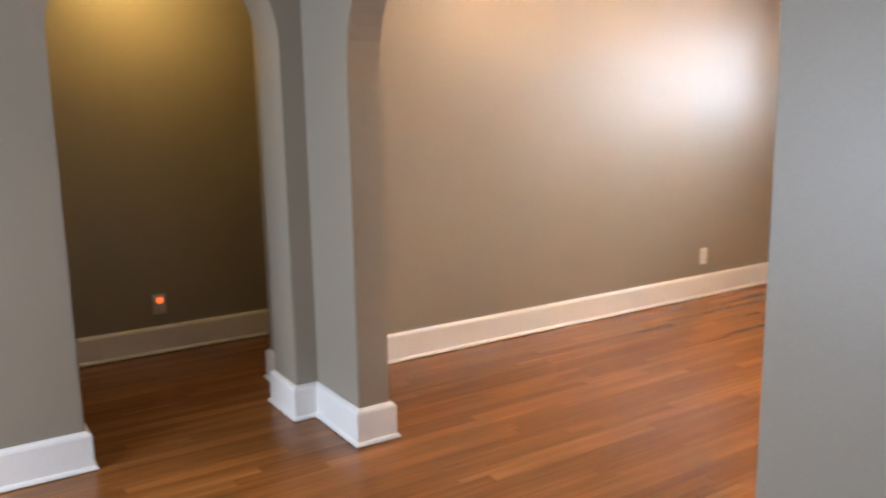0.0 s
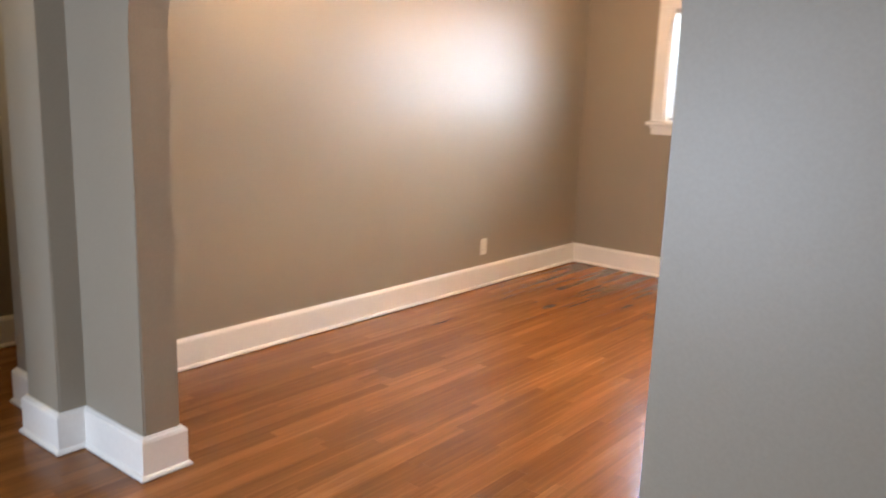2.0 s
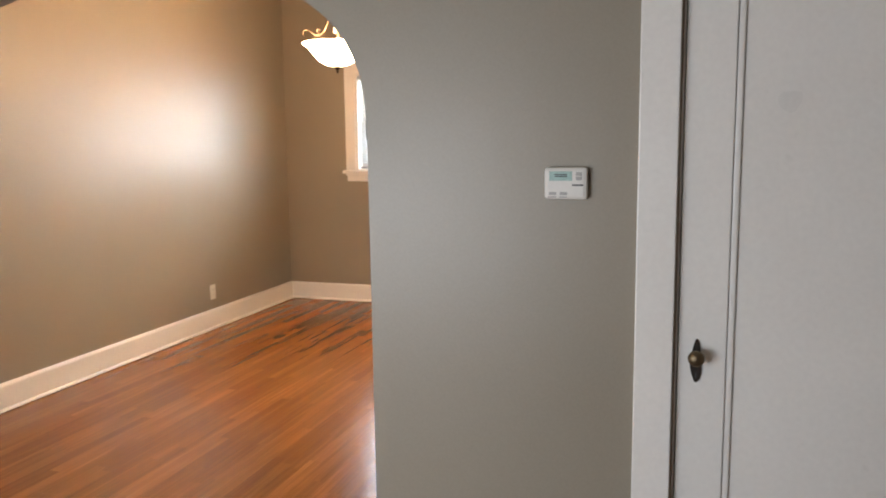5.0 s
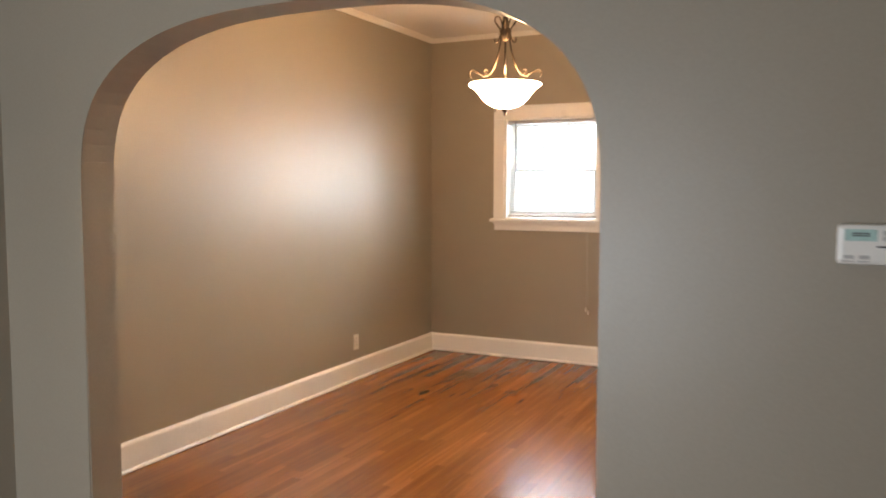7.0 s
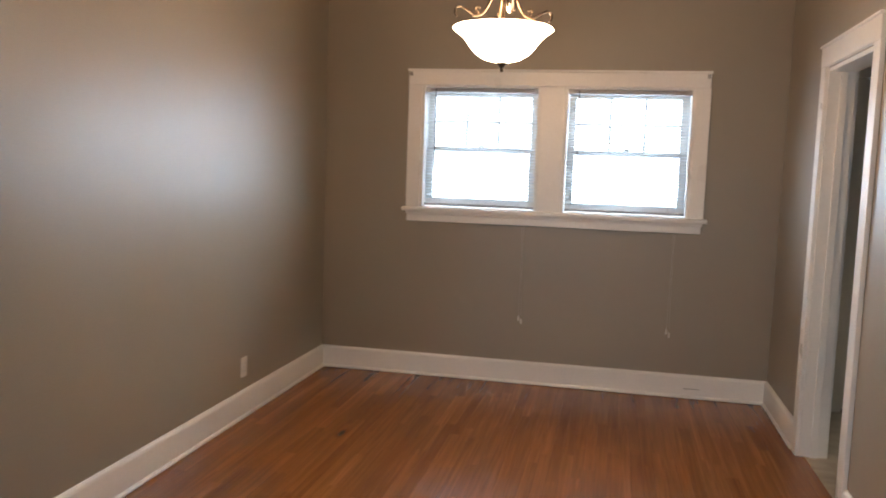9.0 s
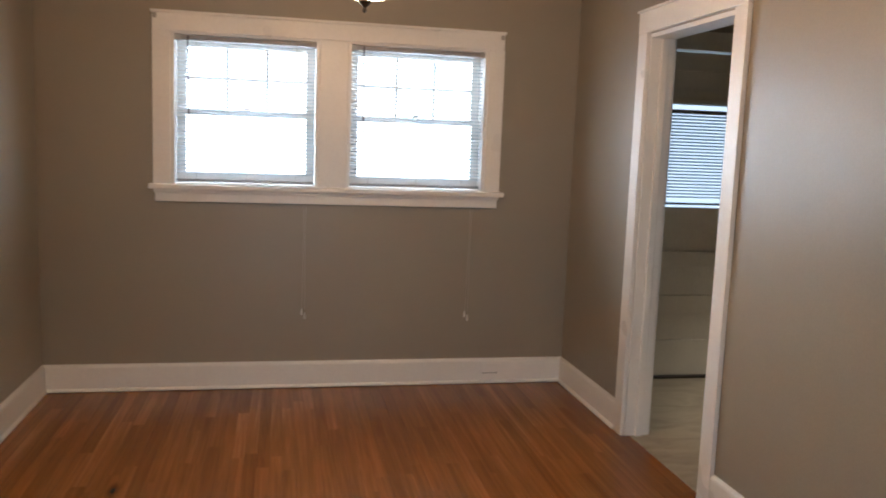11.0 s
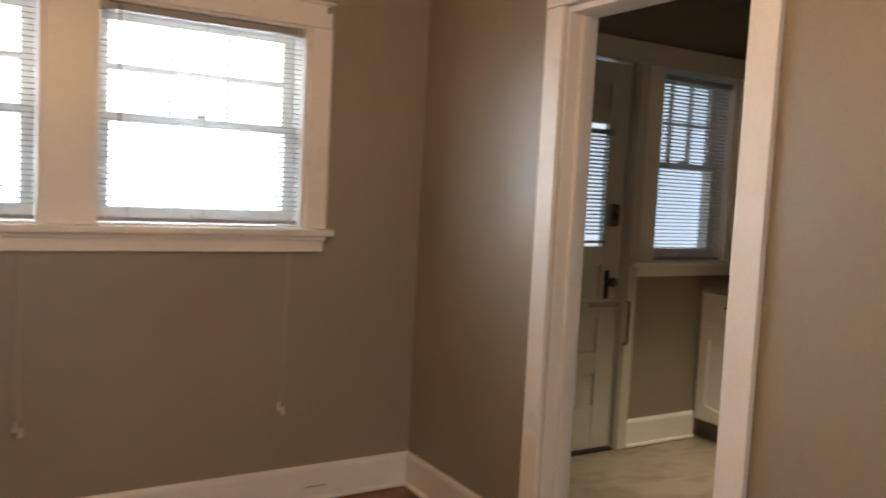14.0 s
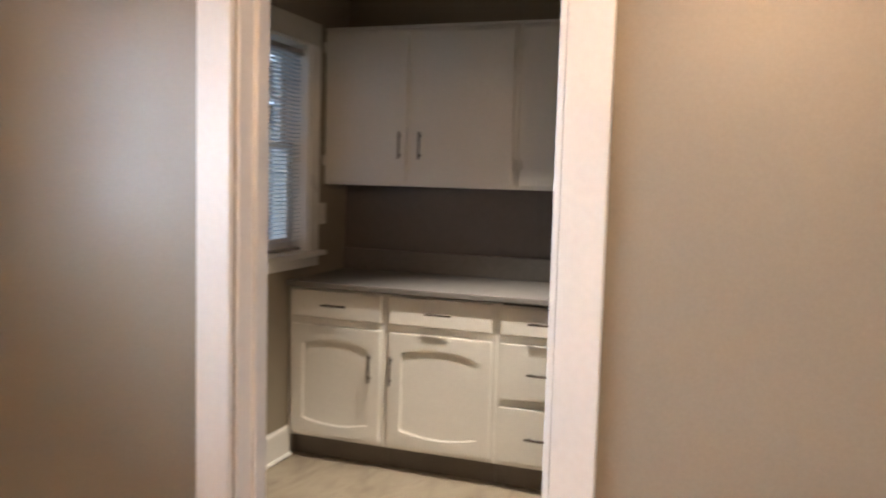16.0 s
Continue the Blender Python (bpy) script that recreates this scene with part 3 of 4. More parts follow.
part("window_sill", boxes((0.583, 2.626, -0.062, 0.07, 1.168, 1.196), bevel=0.006), TRIM, win)
part("apron", boxes((0.613, 2.592, -0.024, -0.0005, 1.098, 1.1675), bevel=0.005), TRIM, win)
part("apron_bead", boxes((0.606, 2.600, -0.036, -0.0005, 1.147, 1.1675), bevel=0.006), TRIM, win)
for x in (0.620, 2.583):
    part("curtain_bracket", boxes((x - 0.010, x + 0.010, -0.034, -0.0215, 2.098, 2.124), bevel=0.003), STEEL, win)
mini_blind(0.721, 1.496, 1.212, 2.022, 0.035, 13, "white vinyl mini blind lowered in the dining window")
mini_blind(1.699, 2.490, 1.212, 2.022, 0.035, 13, "white vinyl mini blind lowered in the dining window")


def pull_cord(x, z0, z1):
    ob = thing("blind_cord", "thin off-white blind cord with tassels hanging on the wall", "blind cord", (x, -0.066, z0), "blind cords")
    for d in (-0.006, 0.007):
        part("cord", tube([(d, 0, z1 - z0), (d * 0.7, 0.010, (z1 - z0) * 0.7), (d * 1.3, 0.03, 0.03)], 0.0010, seg=5), CORD, ob)
        part("tassel", lathe([(0.002, 0.032), (0.004, 0.028), (0.007, 0.0), (0.005, -0.006), (0.0, -0.007)], at=(d * 1.4, 0.032, 0.0 if d < 0 else -0.022), seg=10), PLASTIC, ob, smooth=True)
    return ob


pull_cord(1.440, 0.452, 1.095)
pull_cord(2.424, 0.432, 1.095)

# ---- kitchen back door and window ----
back = thing("door_back", "old off-white panelled back door with a blind over its glass", "door", (3.53, 0.03, 0.012), kind="structure")
bm = bmesh.new()
dw, dh = 0.834, 2.095
rails = [(0, 0.238), (0.42, 0.537), (0.727, 0.828), (1.015, 1.115), (1.77, 1.855), (1.98, dh)]
for x0, x1 in ((0, 0.135), (dw - 0.135, dw)):
    box(bm, x0, x1, 0, 0.04, 0, dh, bevel=0.003)
for z0, z1 in rails:
    box(bm, 0.1355, dw - 0.1355, 0, 0.04, z0, z1, bevel=0.003)
part("door_frame", bm, OLDDOOR, back)
for (a, z0), (z1, b) in zip(rails, rails[1:]):
    if z0 == 1.115:
        p = part("pane", boxes((0.1355, dw - 0.1355, 0.018, 0.022, z0, z1)), GLASS, back)
        p.visible_shadow = False
    else:
        part("door_panel", boxes((0.1357, dw - 0.1357, 0.014, 0.028, z0 + 0.0003, z1 - 0.0003), bevel=0.002), OLDDOOR, back)
part("ledge", boxes((0.10, dw - 0.10, -0.022, -0.0005, 1.775, 1.80), bevel=0.005), OLDDOOR, back)
hx = 0.815
rim = part("rim_lock", boxes((hx - 0.098, hx - 0.035, -0.03, -0.0005, 1.225, 1.345), bevel=0.008), BRASS, back, "tarnished brass rim lock")
part("lock_turn", boxes((hx - 0.075, hx - 0.059, -0.046, -0.0305, 1.265, 1.30), bevel=0.003), DARKMETAL, rim)
part("back_plate", boxes((hx - 0.09, hx - 0.058, -0.005, -0.0005, 0.83, 0.985), bevel=0.002), DARKMETAL, back, "dark metal knob plate")
k = part("door_knob", lathe([(0.008, 0), (0.009, 0.02), (0.016, 0.026), (0.026, 0.036), (0.028, 0.048), (0.022, 0.06), (0.0, 0.064)], seg=20), BRASS, back, "tarnished brass knob", True)
k.location, k.rotation_euler = (hx - 0.074, -0.005, 0.925), (radians(90), 0, 0)
bolt = part("slide_bolt", boxes((hx - 0.19, hx - 0.005, -0.006, -0.0005, 0.785, 0.812), bevel=0.002), STEEL, back, "worn steel slide bolt")
part("bolt_rod", tube([(hx - 0.185, -0.013, 0.7985), (hx + 0.01, -0.013, 0.7985)], 0.0062, seg=8, smooth=1), STEEL, bolt)
part("bolt_knob", boxes((hx - 0.155, hx - 0.145, -0.03, -0.0195, 0.793, 0.804), bevel=0.002), STEEL, bolt)
mini_blind(3.64, 4.222, 1.146, 1.748, 0.008, -22, "white vinyl mini blind on the back door", wand=False)
trim = thing("door_casing_back", "off-white painted casing round the back door and window", "trim", kind="structure")
part("side_trim", boxes((4.377, 4.4475, -0.022, -0.0005, 0, 2.115), bevel=0.004), OLDDOOR, trim)
part("side_trim", boxes((3.395, 3.512, -0.022, -0.0005, 0, 2.115), bevel=0.004), OLDDOOR, trim)
part("head_trim", boxes((3.395, 5.262, -0.023, -0.0005, 2.1155, 2.232), bevel=0.004), OLDDOOR, trim)
part("door_jamb", boxes((4.366, 4.3765, -0.01, 0.19, 0, 2.115), bevel=0.002), OLDDOOR, trim)
part("door_jamb", boxes((3.5125, 3.5285, -0.01, 0.19, 0, 2.115), bevel=0.002), OLDDOOR, trim)
part("pull_handle", tube([(4.383, -0.022, 0.83), (4.383, -0.042, 0.826), (4.383, -0.042, 0.60), (4.383, -0.022, 0.595)], 0.006, seg=8, smooth=1), DARKMETAL, trim, "dark metal pull handle")
part("sill_plate", boxes((3.53, 4.365, -0.005, 0.19, -0.012, 0.010), bevel=0.002), DARKMETAL, trim)
kwin = thing("window_kitchen", "double-hung kitchen window in off-white trim", "window", kind="structure")
hung_window(kwin, 4.552, 5.168, 1.032, 2.128, 1.585)
part("side_trim", boxes((4.448, 4.550, -0.021, -0.0005, 1.050, 2.115), bevel=0.003), TRIM, kwin)
part("side_trim", boxes((5.170, 5.262, -0.021, -0.0005, 1.050, 2.115), bevel=0.003), TRIM, kwin)
part("window_sill", boxes((4.386, 5.285, -0.060, 0.07, 1.022, 1.048), bevel=0.005), TRIM, kwin)
part("apron", boxes((4.449, 5.262, -0.022, -0.0005, 0.965, 1.0215), bevel=0.004), TRIM, kwin)
mini_blind(4.571, 5.149, 1.054, 2.085, 0.035, -12, "white vinyl mini blind lowered in the kitchen window", wand=False)

# ---- kitchen cabinets ----


def bar_pull(parent, y, z, length, upright, x):
    """A dark bar pull on two posts, on a front at x that looks towards -x."""
    a, b = (0, -length / 2, 0), (0, length / 2, 0)
    if upright:
        a, b = (0, 0, -length / 2), (0, 0, length / 2)
    bm = tube([a, b], 0.0055, seg=8, smooth=1)
    for s in (-0.36, 0.36):
        p = (0, 0, s * length) if upright else (0, s * length, 0)
        tube([p, (0.03, p[1], p[2])], 0.0045, bm, seg=8, smooth=1)
    return part("pull_handle", bm, PULL, parent, "dark bronze bar pull", True, at=(x - 0.031, y, z))


def arched_front(parent, y0, y1, z0, z1, x):
    """A cabinet door with a frame whose inner edge bows at the head and foot, round a recessed panel."""
    w = 0.068
    d = part("door", boxes((x - 0.008, x + 0.0, y0 + 0.01, y1 - 0.01, z0 + 0.01, z1 - 0.01)), CABINET, parent)
    c, half = (y0 + y1) / 2, (y1 - y0) / 2 - w
    inner = []
    for i in range(17):
        u = -1 + i / 8
        inner.append((c + u * half, z1 - w - 0.032 * (u * u)))
    for i in range(17):
        u = 1 - i / 8
        inner.append((c + u * half, z0 + w - 0.012 + 0.026 * (u * u)))
    bm = bmesh.new()
    outer = []
    for i in range(17):
        outer.append((y0 + (y1 - y0) * i / 16, z1))
    for i in range(17):
        outer.append((y1 - (y1 - y0) * i / 16, z0))
    fr = [[bm.verts.new((xx, u, z)) for u, z in loop] for loop, xx in ((outer, x), (outer, x - 0.019), (inner, x - 0.019), (inner, x - 0.0065))]
    n = len(outer)
    for a, b in zip(fr, fr[1:]):
        for i in range(n):
            j = (i + 1) % n
            bm.faces.new((a[i], a[j], b[j], b[i]))
    bmesh.ops.remove_doubles(bm, verts=bm.verts, dist=0.0002)
    es = [e for e in bm.edges if e.is_manifold and len(e.link_faces) == 2 and e.calc_face_angle(0) > 0.9]
    bmesh.ops.bevel(bm, geom=es, offset=0.004, segments=2, affect="EDGES")
    part("door_rim", bm, CABINET, d)
    return d


def drawer(parent, y0, y1, z0, z1, x):
    d = part("drawer_front", boxes((x - 0.019, x, y0, y1, z0, z1), bevel=0.005), CABINET, parent)
    bar_pull(d, (y0 + y1) / 2, (z0 + z1) / 2, 0.13, False, x - 0.019)
    return d


def base_unit(y0, y1, x, kind):
    ob = thing("base_cabinet", "white painted base cabinet with bar pulls under the worktop", "kitchen cabinet", (x, (y0 + y1) / 2, 0), "base cabinets")
    h = (y1 - y0) / 2
    part("body", boxes((0, KX - x - 0.003, -h + 0.0005, h - 0.0005, 0.115, 0.885), bevel=0.002), CABINET, ob)
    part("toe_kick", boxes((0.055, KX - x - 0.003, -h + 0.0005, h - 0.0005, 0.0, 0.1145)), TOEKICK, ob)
    g = 0.022
    if kind == "door":
        drawer(ob, -h + g, h - g, 0.735, 0.872, -0.0005)
    return ob, h, g


u1, h, g = base_unit(-0.541, -0.004, 5.0, "door")
d = arched_front(u1, -h + g, h - g, 0.136, 0.695, -0.0005)
bar_pull(d, -h + g + 0.048, 0.51, 0.14, True, -0.0195)
u2, h, g = base_unit(-1.104, -0.543, 5.0, "door")
d = arched_front(u2, -h + g, h - g, 0.136, 0.695, -0.0005)
bar_pull(d, h - g - 0.018, 0.51, 0.14, True, -0.0195)
u3, h, g = base_unit(-1.545, -1.106, 5.0, "drawers")
for z0, z1 in ((0.735, 0.864), (0.435, 0.695), (0.135, 0.395)):
    drawer(u3, -h + g, h - g, z0, z1, -0.0005)
tagged(u3, "white painted base cabinet with three drawers under the worktop")
u4, h4, g = base_unit(-2.10, -1.547, 5.0, "door")
arched_front(u4, -h4 + g, h4 - g, 0.136, 0.695, -0.0005)
# Raised black strip stands for the shadowed gap above the top drawer.
part("dark_gap_strip", boxes((-0.0012, 0.02, -h + 0.026, h - 0.022, 0.8735, 0.8838)), INKGAP, u3, "black strip standing for the shadowed gap under the worktop")
top = thing("worktop", "grey laminate worktop with a low upstand", "countertop", (4.956, -1.05, 0.886))
part("slab", boxes((0, KX - 4.956 - 0.001, -1.07, 1.047, 0, 0.030), bevel=0.006), COUNTER, top)
part("upstand", boxes((KX - 4.956 - 0.024, KX - 4.956 - 0.001, -1.07, 1.047, 0.0302, 0.150), bevel=0.004), COUNTER, top)


# Thin sheet added here, its dark colour standing for shade under the wall cabinets.
structure("undercabinet_shade_sheet", boxes((KX - 0.006, KX - 0.0008, -2.12, -0.004, 1.037, 1.398), bevel=0.001), UNDERSHADE, "thin purple-grey sheet over the worktop, coloured dark for the shade under the wall cabinets")


def wall_unit(y0, y1, doors, pulls):
    x = 5.352
    ob = thing("wall_cabinet", "white painted wall cabinet with plain doors hung on the wall", "kitchen cabinet", (x, (y0 + y1) / 2, 1.40), "wall cabinets")
    h, yc = (y1 - y0) / 2, (y0 + y1) / 2
    part("body", boxes((0, KX - x - 0.001, -h + 0.0005, h - 0.0005, 0, 0.815), bevel=0.002), CABINET, ob)
    part("top_lip", boxes((-0.012, 0.05, -h + 0.0005, h - 0.0005, 0.8155, 0.83), bevel=0.003), CABINET, ob)
    for (a, b), (py, side) in zip(doors, pulls):
        d = part("door", boxes((-0.019, -0.0005, a - yc, b - yc, 0.018, 0.795), bevel=0.004), CABINET, ob)
        bar_pull(d, py - yc, 0.212, 0.14, True, -0.019)
        for z in (0.10, 0.70):
            hy = (a if side < 0 else b) - yc
            part("hinge", boxes((-0.0215, -0.0005, hy - 0.006 + side * 0.009, hy + 0.006 + side * 0.009, z, z + 0.055), bevel=0.002), CABINET, d)
    return ob


wall_unit(-1.081, -0.003, ((-0.486, -0.012), (-1.056, -0.540)), ((-0.455, 1), (-0.567, -1)))
wall_unit(-2.10, -1.083, ((-1.60, -1.106), (-2.08, -1.62)), ((-1.56, 1), (-1.66, -1)))

# ---- neighbouring house ----
nh = thing("neighbour_house", "blue-grey clapboard house with white window trim next door", "house", (18.0, 6.0, -0.6))
part("wall", boxes((-5.2, 4.0, 0.03, 0.9, 0.0, 3.35)), HOUSE, nh)
me = link_mesh("clapboard", prism([(-0.028, 0.0), (0.0, 0.0), (0.0, 0.149), (-0.008, 0.149)], -5.2, 4.0, "x"), HOUSE)
for i in range(22):
    c = new("clapboard", me)
    c.parent = nh
    c.location = (0, 0.03, 0.02 + 0.15 * i)
part("roof", prism([(-0.45, 3.36), (-0.45, 3.46), (1.9, 5.0), (1.9, 4.85)], -5.5, 4.3, "x"), ROOF, nh)
for x in (-5.21, -2.6, 1.2):
    part("corner_board", boxes((x - 0.07, x + 0.07, -0.03, 0.029, 0.0, 3.35), bevel=0.005), SIDING, nh)
for x in (-4.1, -0.9, 2.6):
    w = part("window", boxes((x - 0.5, x + 0.5, -0.035, 0.028, 1.35, 1.45), (x - 0.5, x + 0.5, -0.035, 0.028, 2.75, 2.88), (x - 0.5, x - 0.39, -0.035, 0.028, 1.4505, 2.7495), (x + 0.39, x + 0.5, -0.035, 0.028, 1.4505, 2.7495), bevel=0.004), SIDING, nh)
    part("pane", boxes((x - 0.389, x + 0.389, -0.006, 0.02, 1.451, 2.749)), LCD, w)

# ---- chandelier ----
CX, CY = 1.553, -2.170
lamp = thing("chandelier", "bronze scroll-arm pendant lamp with a lit frosted glass bowl", "ceiling lamp", (CX, CY, 1.871))
bowl = [(0.0, 0.03), (0.0391, 0.033), (0.0782, 0.044), (0.1154, 0.07), (0.1398, 0.1), (0.1594, 0.13), (0.18, 0.155), (0.2035, 0.174), (0.2152, 0.184), (0.2123, 0.19), (0.1985, 0.182), (0.1751, 0.162), (0.1545, 0.136), (0.135, 0.104), (0.1105, 0.076), (0.0743, 0.05), (0.0391, 0.039), (0.0, 0.036)]
bowl = [(r * 0.945, 0.03 + (z - 0.03) * 0.85) for r, z in bowl]
part("glass_bowl", lathe(bowl, seg=48), BOWL, lamp, "lit frosted white glass bowl", True)
part("finial", lathe([(0.0, -0.010), (0.006, -0.006), (0.008, 0.0), (0.004, 0.006), (0.012, 0.014), (0.020, 0.024), (0.022, 0.0295)], seg=20), BRONZE, lamp, "bronze finial", True)
part("hub", lathe([(0.008, 0.4), (0.022, 0.41), (0.030, 0.44), (0.034, 0.452), (0.034, 0.46), (0.028, 0.466), (0.018, 0.485), (0.014, 0.53), (0.02, 0.545), (0.008, 0.56), (0.006, 0.57)], seg=24), BRONZE, lamp, "", True)
part("centre_rod", tube([(0, 0, 0.032), (0, 0, 0.405)], 0.006, seg=10, smooth=1), BRONZE, lamp)
for i in range(4):
    a = radians(20 + 90 * i)
    def swing(pts):
        return [(r * math.cos(a), r * math.sin(a), z) for r, z in pts]
    part("arm", tube(swing([(0.022, 0.445), (0.026, 0.4), (0.034, 0.35), (0.050, 0.29), (0.074, 0.2378), (0.098, 0.2154), (0.130, 0.2084)]), 0.0052), BRONZE, lamp, "", True)
    part("scroll", tube(swing([(0.098, 0.2406), (0.112, 0.2462), (0.118, 0.235), (0.104, 0.2196), (0.122, 0.214), (0.152, 0.2308), (0.178, 0.2434), (0.196, 0.2364), (0.199, 0.2154), (0.190, 0.2021)]), 0.0048), BRONZE, lamp, "", True)
    part("crown_loop", tube(swing([(0.024, 0.46), (0.046, 0.49), (0.060, 0.515), (0.050, 0.536), (0.032, 0.53), (0.020, 0.5), (0.016, 0.47)]), 0.0046), BRONZE, lamp, "", True)
    part("hook", tube(swing([(0.028, 0.45), (0.032, 0.42), (0.046, 0.395), (0.058, 0.4), (0.056, 0.418)]), 0.0044), BRONZE, lamp, "", True)
for i in range(7):
    z, n = 0.583 + i * 0.0355, 14
    ring = [(0.011 * math.cos(2 * math.pi * k / n), 0, 0.022 * math.sin(2 * math.pi * k / n)) for k in range(n + 1)]
    link = part("chain_link", tube(ring, 0.0024, seg=6, smooth=1), BRONZE, lamp, "", True, at=(0, 0, z))
    link.rotation_euler = (0, 0, radians(90 * (i % 2) + 20))
part("canopy", lathe([(0.004, 0.806), (0.014, 0.811), (0.03, 0.836), (0.058, 0.861), (0.064, 0.8805)], seg=32), BRONZE, lamp, "bronze ceiling canopy", True)
for i in range(3):
    a = radians(50 + 120 * i)
    part("light_bulb", lathe([(0.0, 0.0), (0.012, 0.0), (0.014, 0.03), (0.024, 0.06), (0.024, 0.08), (0.012, 0.1), (0.0, 0.103)], at=(0.06 * math.cos(a), 0.06 * math.sin(a), 0.058), seg=14), BOWL, lamp, "", True)

# ---- hall and kitchen ceiling lamps ----
hl = thing("hall_pendant_lamp", "warm lit glass pendant lamp in the hall", "ceiling lamp", (-0.5, -4.8, H))
part("canopy", lathe([(0.0, -0.001), (0.06, -0.001), (0.058, -0.015), (0.02, -0.03), (0.0, -0.03)], seg=28), BRONZE, hl, "", True)
part("rod", tube([(0, 0, -0.028), (0, 0, -0.46)], 0.006, seg=10, smooth=1), BRONZE, hl)
part("glass_shade", lathe([(0.018, -0.455), (0.05, -0.465), (0.09, -0.50), (0.115, -0.56), (0.12, -0.60), (0.116, -0.60), (0.11, -0.56), (0.086, -0.503), (0.05, -0.47), (0.018, -0.46)], seg=32, close=True), HALLGLOW, hl, "", True)
kd = thing("kitchen_downlight", "small round white ceiling downlight", "ceiling lamp", (4.48, -1.3, H))
part("trim_ring", lathe([(0.075, -0.001), (0.095, -0.001), (0.095, -0.012), (0.075, -0.02)], seg=32, close=True), PLASTIC, kd, "", True)
part("lens", lathe([(0.0, -0.004), (0.074, -0.004), (0.074, -0.008), (0.0, -0.008)], seg=32), LENSGLOW, kd)

# ---- small fixtures ----


def outlet(name, label, m, decora=True):
    """A socket plate, its face towards local -y."""
    ob = thing(name, label, "wall outlet", group="wall outlets")
    ob.matrix_basis = m
    part("plate", boxes((-0.035, 0.035, -0.006, -0.0005, -0.0575, 0.0575), bevel=0.0025), PLASTIC, ob)
    for z in (-0.022, 0.022):
        s = part("socket", boxes((-0.017, 0.017, -0.0085, -0.0062, z - 0.014, z + 0.014), bevel=0.0015), PLASTIC, ob)
        part("slot", boxes((-0.0075, -0.0055, -0.0092, -0.0080, z - 0.003, z + 0.006)), INKGAP, s)
        part("slot", boxes((0.0055, 0.0075, -0.0092, -0.0080, z - 0.003, z + 0.006)), INKGAP, s)
    part("screw", lathe([(0.0, -0.0005), (0.003, -0.0005), (0.003, 0.001), (0, 0.0012)], seg=10), STEEL, ob).matrix_basis = Matrix.Translation((0, -0.0062, 0)) @ Euler((radians(90), 0, 0)).to_matrix().to_4x4()
    return ob


outlet("wall_outlet", "white duplex wall outlet on the greige wall", pose(0.0, -1.278, 0.292, 0, 0, 90))
outlet("wall_outlet", "white wall outlet in the dark hall", pose(HX, -4.772, 0.285, 0, 0, 90))
outlet("wall_outlet", "white wall outlet beside the kitchen window", pose(5.335, 0.0, 1.24, 0, 0, 0))
nl = thing("night_light", "white plug-in night light glowing red-orange", "night light", (HX + 0.0095, -4.772, 0.300))
part("housing", boxes((0.0, 0.022, -0.024, 0.024, -0.045, 0.035), bevel=0.006), PLASTIC, nl)
part("lens", lathe([(0.0, 0.022), (0.017, 0.022), (0.015, 0.03), (0.008, 0.035), (0.0, 0.036)], seg=20), NIGHT, nl, "glowing red-orange lens", True).matrix_basis = pose(0, 0, 0.012, 0, 90, 0)

bo = thing("baseboard_outlet", "white painted outlet cover set in the baseboard", "wall outlet", (2.597, -0.0195, 0.094))
part("cover", boxes((-0.060, 0.060, -0.005, -0.0005, -0.036, 0.036), bevel=0.002), TRIM, bo)
part("seam", boxes((-0.05, 0.05, -0.0062, -0.0048, -0.027, -0.024)), INKGAP, bo)

th = thing("thermostat", "white plastic wall thermostat with a small grey display", "thermostat", (3.290, YA, 1.343))
part("housing", boxes((-0.059, 0.059, -0.027, -0.0005, -0.044, 0.044), bevel=0.011), PLASTIC, th)
part("display", boxes((-0.044, 0.018, -0.0285, -0.0265, 0.008, 0.033), bevel=0.001), LCD, th, "grey-green liquid crystal display")
for z in (0.014, 0.026):
    part("button", boxes((0.028, 0.044, -0.030, -0.0265, z - 0.005, z + 0.005), bevel=0.0015), GREYPLASTIC, th)
part("logo_bar", boxes((0.018, 0.048, -0.0276, -0.0266, -0.006, -0.002)), INKGAP, th)
for x in (-0.035, -0.005):
    part("switch", boxes((x - 0.010, x + 0.010, -0.0285, -0.0265, -0.031, -0.023), bevel=0.001), GREYPLASTIC, th)
    part("label_bar", boxes((x - 0.012, x + 0.010, -0.0275, -0.0266, -0.038, -0.035)), GREYPLASTIC, th)
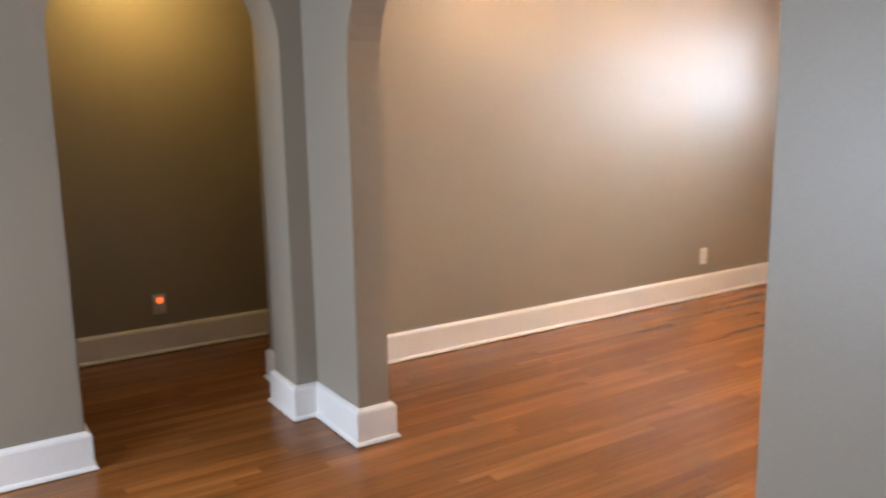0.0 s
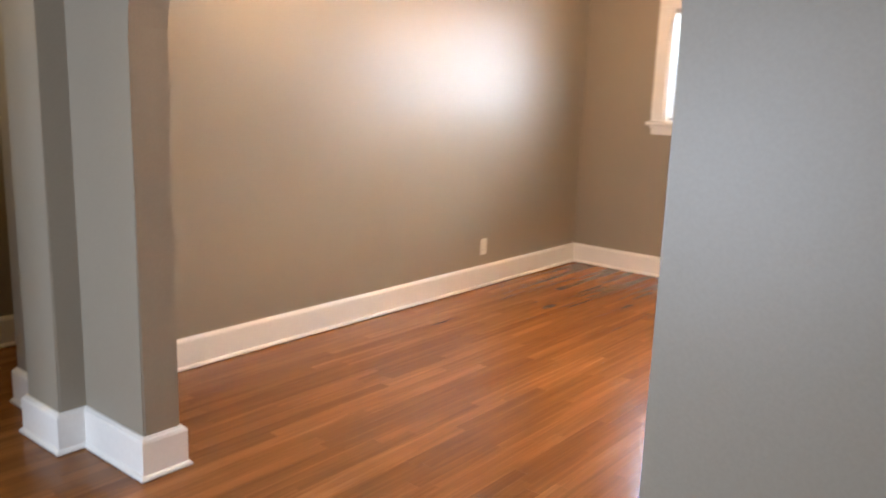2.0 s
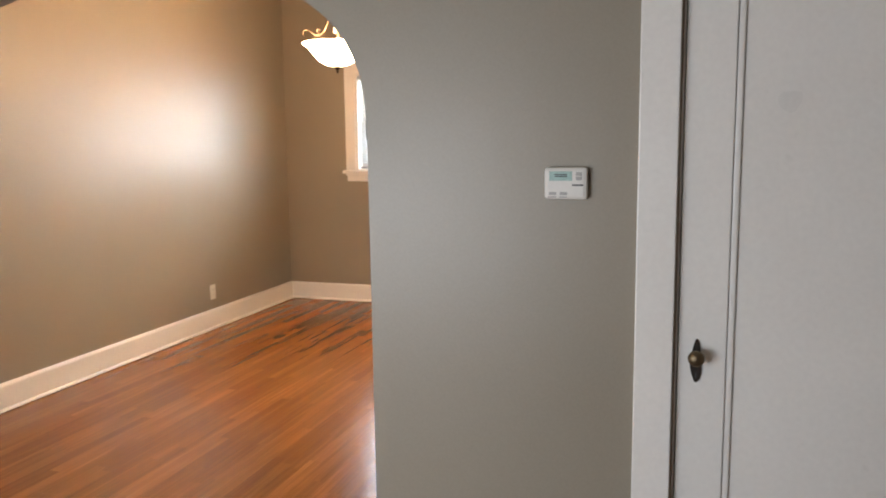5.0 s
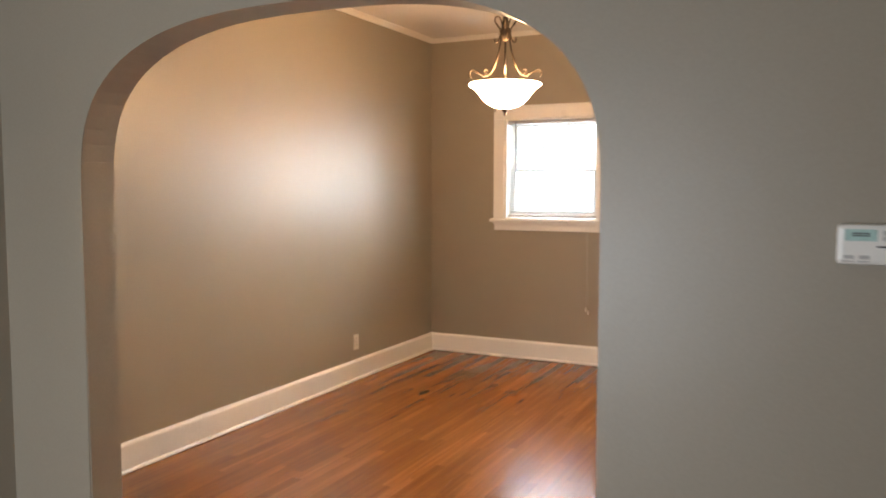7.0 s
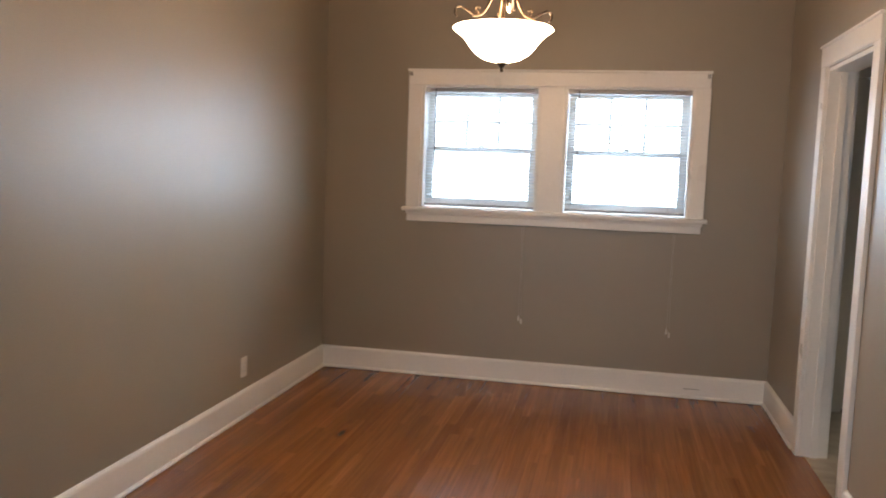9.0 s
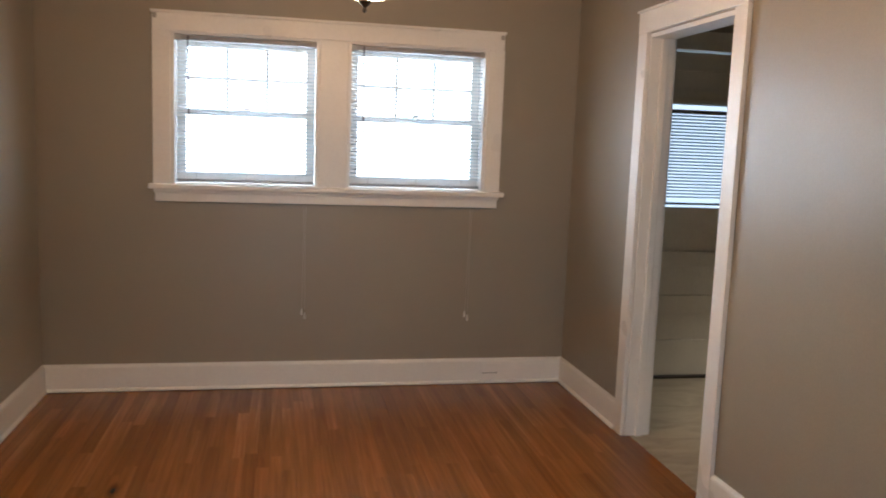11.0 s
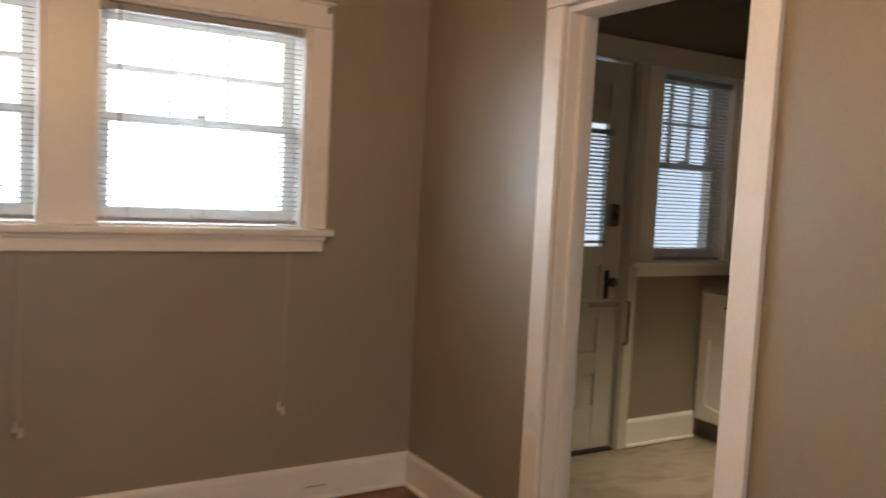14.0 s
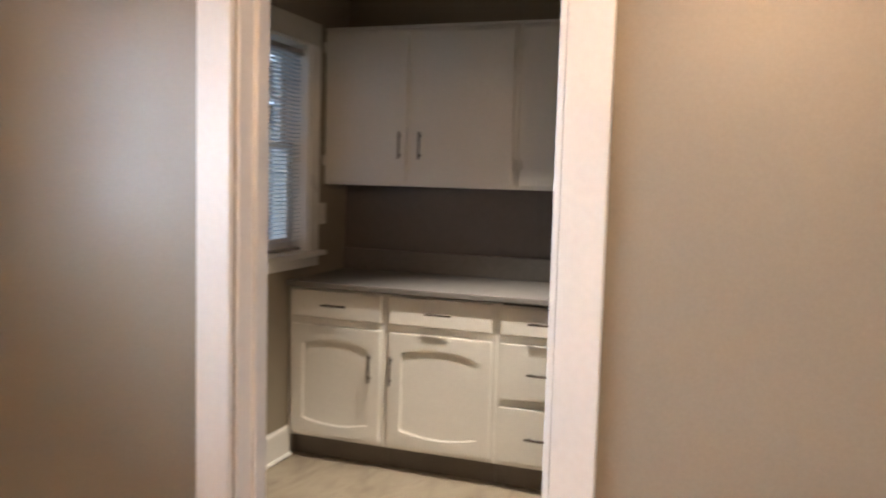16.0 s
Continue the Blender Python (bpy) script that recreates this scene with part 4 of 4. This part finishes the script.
for z in (0.018, 0.023):
    part("display_bar", boxes((-0.03, 0.004, -0.0288, -0.0284, z, z + 0.003)), INKGAP, th)

# ---- floor boards ----
BW = 0.0573
floor = thing("floor", "amber varnished narrow oak strip floor", "floor", kind="structure")
LENGTHS = (0.42, 0.63, 0.84, 1.08, 1.35, 1.68)


def board_mesh(length):
    return link_mesh("board", boxes((-BW / 2 + 0.00015, BW / 2 - 0.00015, -length / 2 + 0.0003, length / 2 - 0.0003, -0.012, 0.0), bevel=0.0003), OAK)


def plain_board(bm, x, y0, y1):
    a, b, c, d, r = x - BW / 2 + 0.00015, x + BW / 2 - 0.00015, y0 + 0.0003, y1 - 0.0003, 0.0003
    lo = [bm.verts.new(p) for p in ((a, c, -0.012), (b, c, -0.012), (b, d, -0.012), (a, d, -0.012))]
    mid = [bm.verts.new(p) for p in ((a, c, -r), (b, c, -r), (b, d, -r), (a, d, -r))]
    hi = [bm.verts.new(p) for p in ((a + r, c + r, 0), (b - r, c + r, 0), (b - r, d - r, 0), (a + r, d - r, 0))]
    for p, q in ((lo, mid), (mid, hi)):
        for i in range(4):
            bm.faces.new((p[i], p[(i + 1) % 4], q[(i + 1) % 4], q[i]))
    bm.faces.new(hi)
    bm.faces.new(lo)


meshes = {n: board_mesh(n) for n in LENGTHS}
rest = bmesh.new()
made = 0
rng = random.Random(7)
cols = int((KX - HX) / BW) + 1
for i in range(cols):
    x = HX + 0.02 + BW * (i + 0.5)
    y = (-0.003 if x < W + 0.06 else YA) + rng.uniform(0, 0.18)
    while y > YL:
        n = rng.choice(LENGTHS)
        inside = 0.0 < x < W + 0.06 and y - n > -5.1 and y - n / 2 < 0
        if inside and made < 300 and y <= 0.19:
            b = new("board", meshes[n])
            b.parent = floor
            b.location = (x, y - n / 2, 0)
            made += 1
        else:
            y1 = min(y, 0.15)
            if x > W + 0.06:
                y1 = min(y1, YA + 0.1)
            if y1 - (y - n) > 0.05:
                plain_board(rest, x, max(y - n, YL), y1)
        y -= n
tagged(part("board_field", rest, OAKREST, floor), "amber oak strips of the hall and living room", "", "", "stuff")
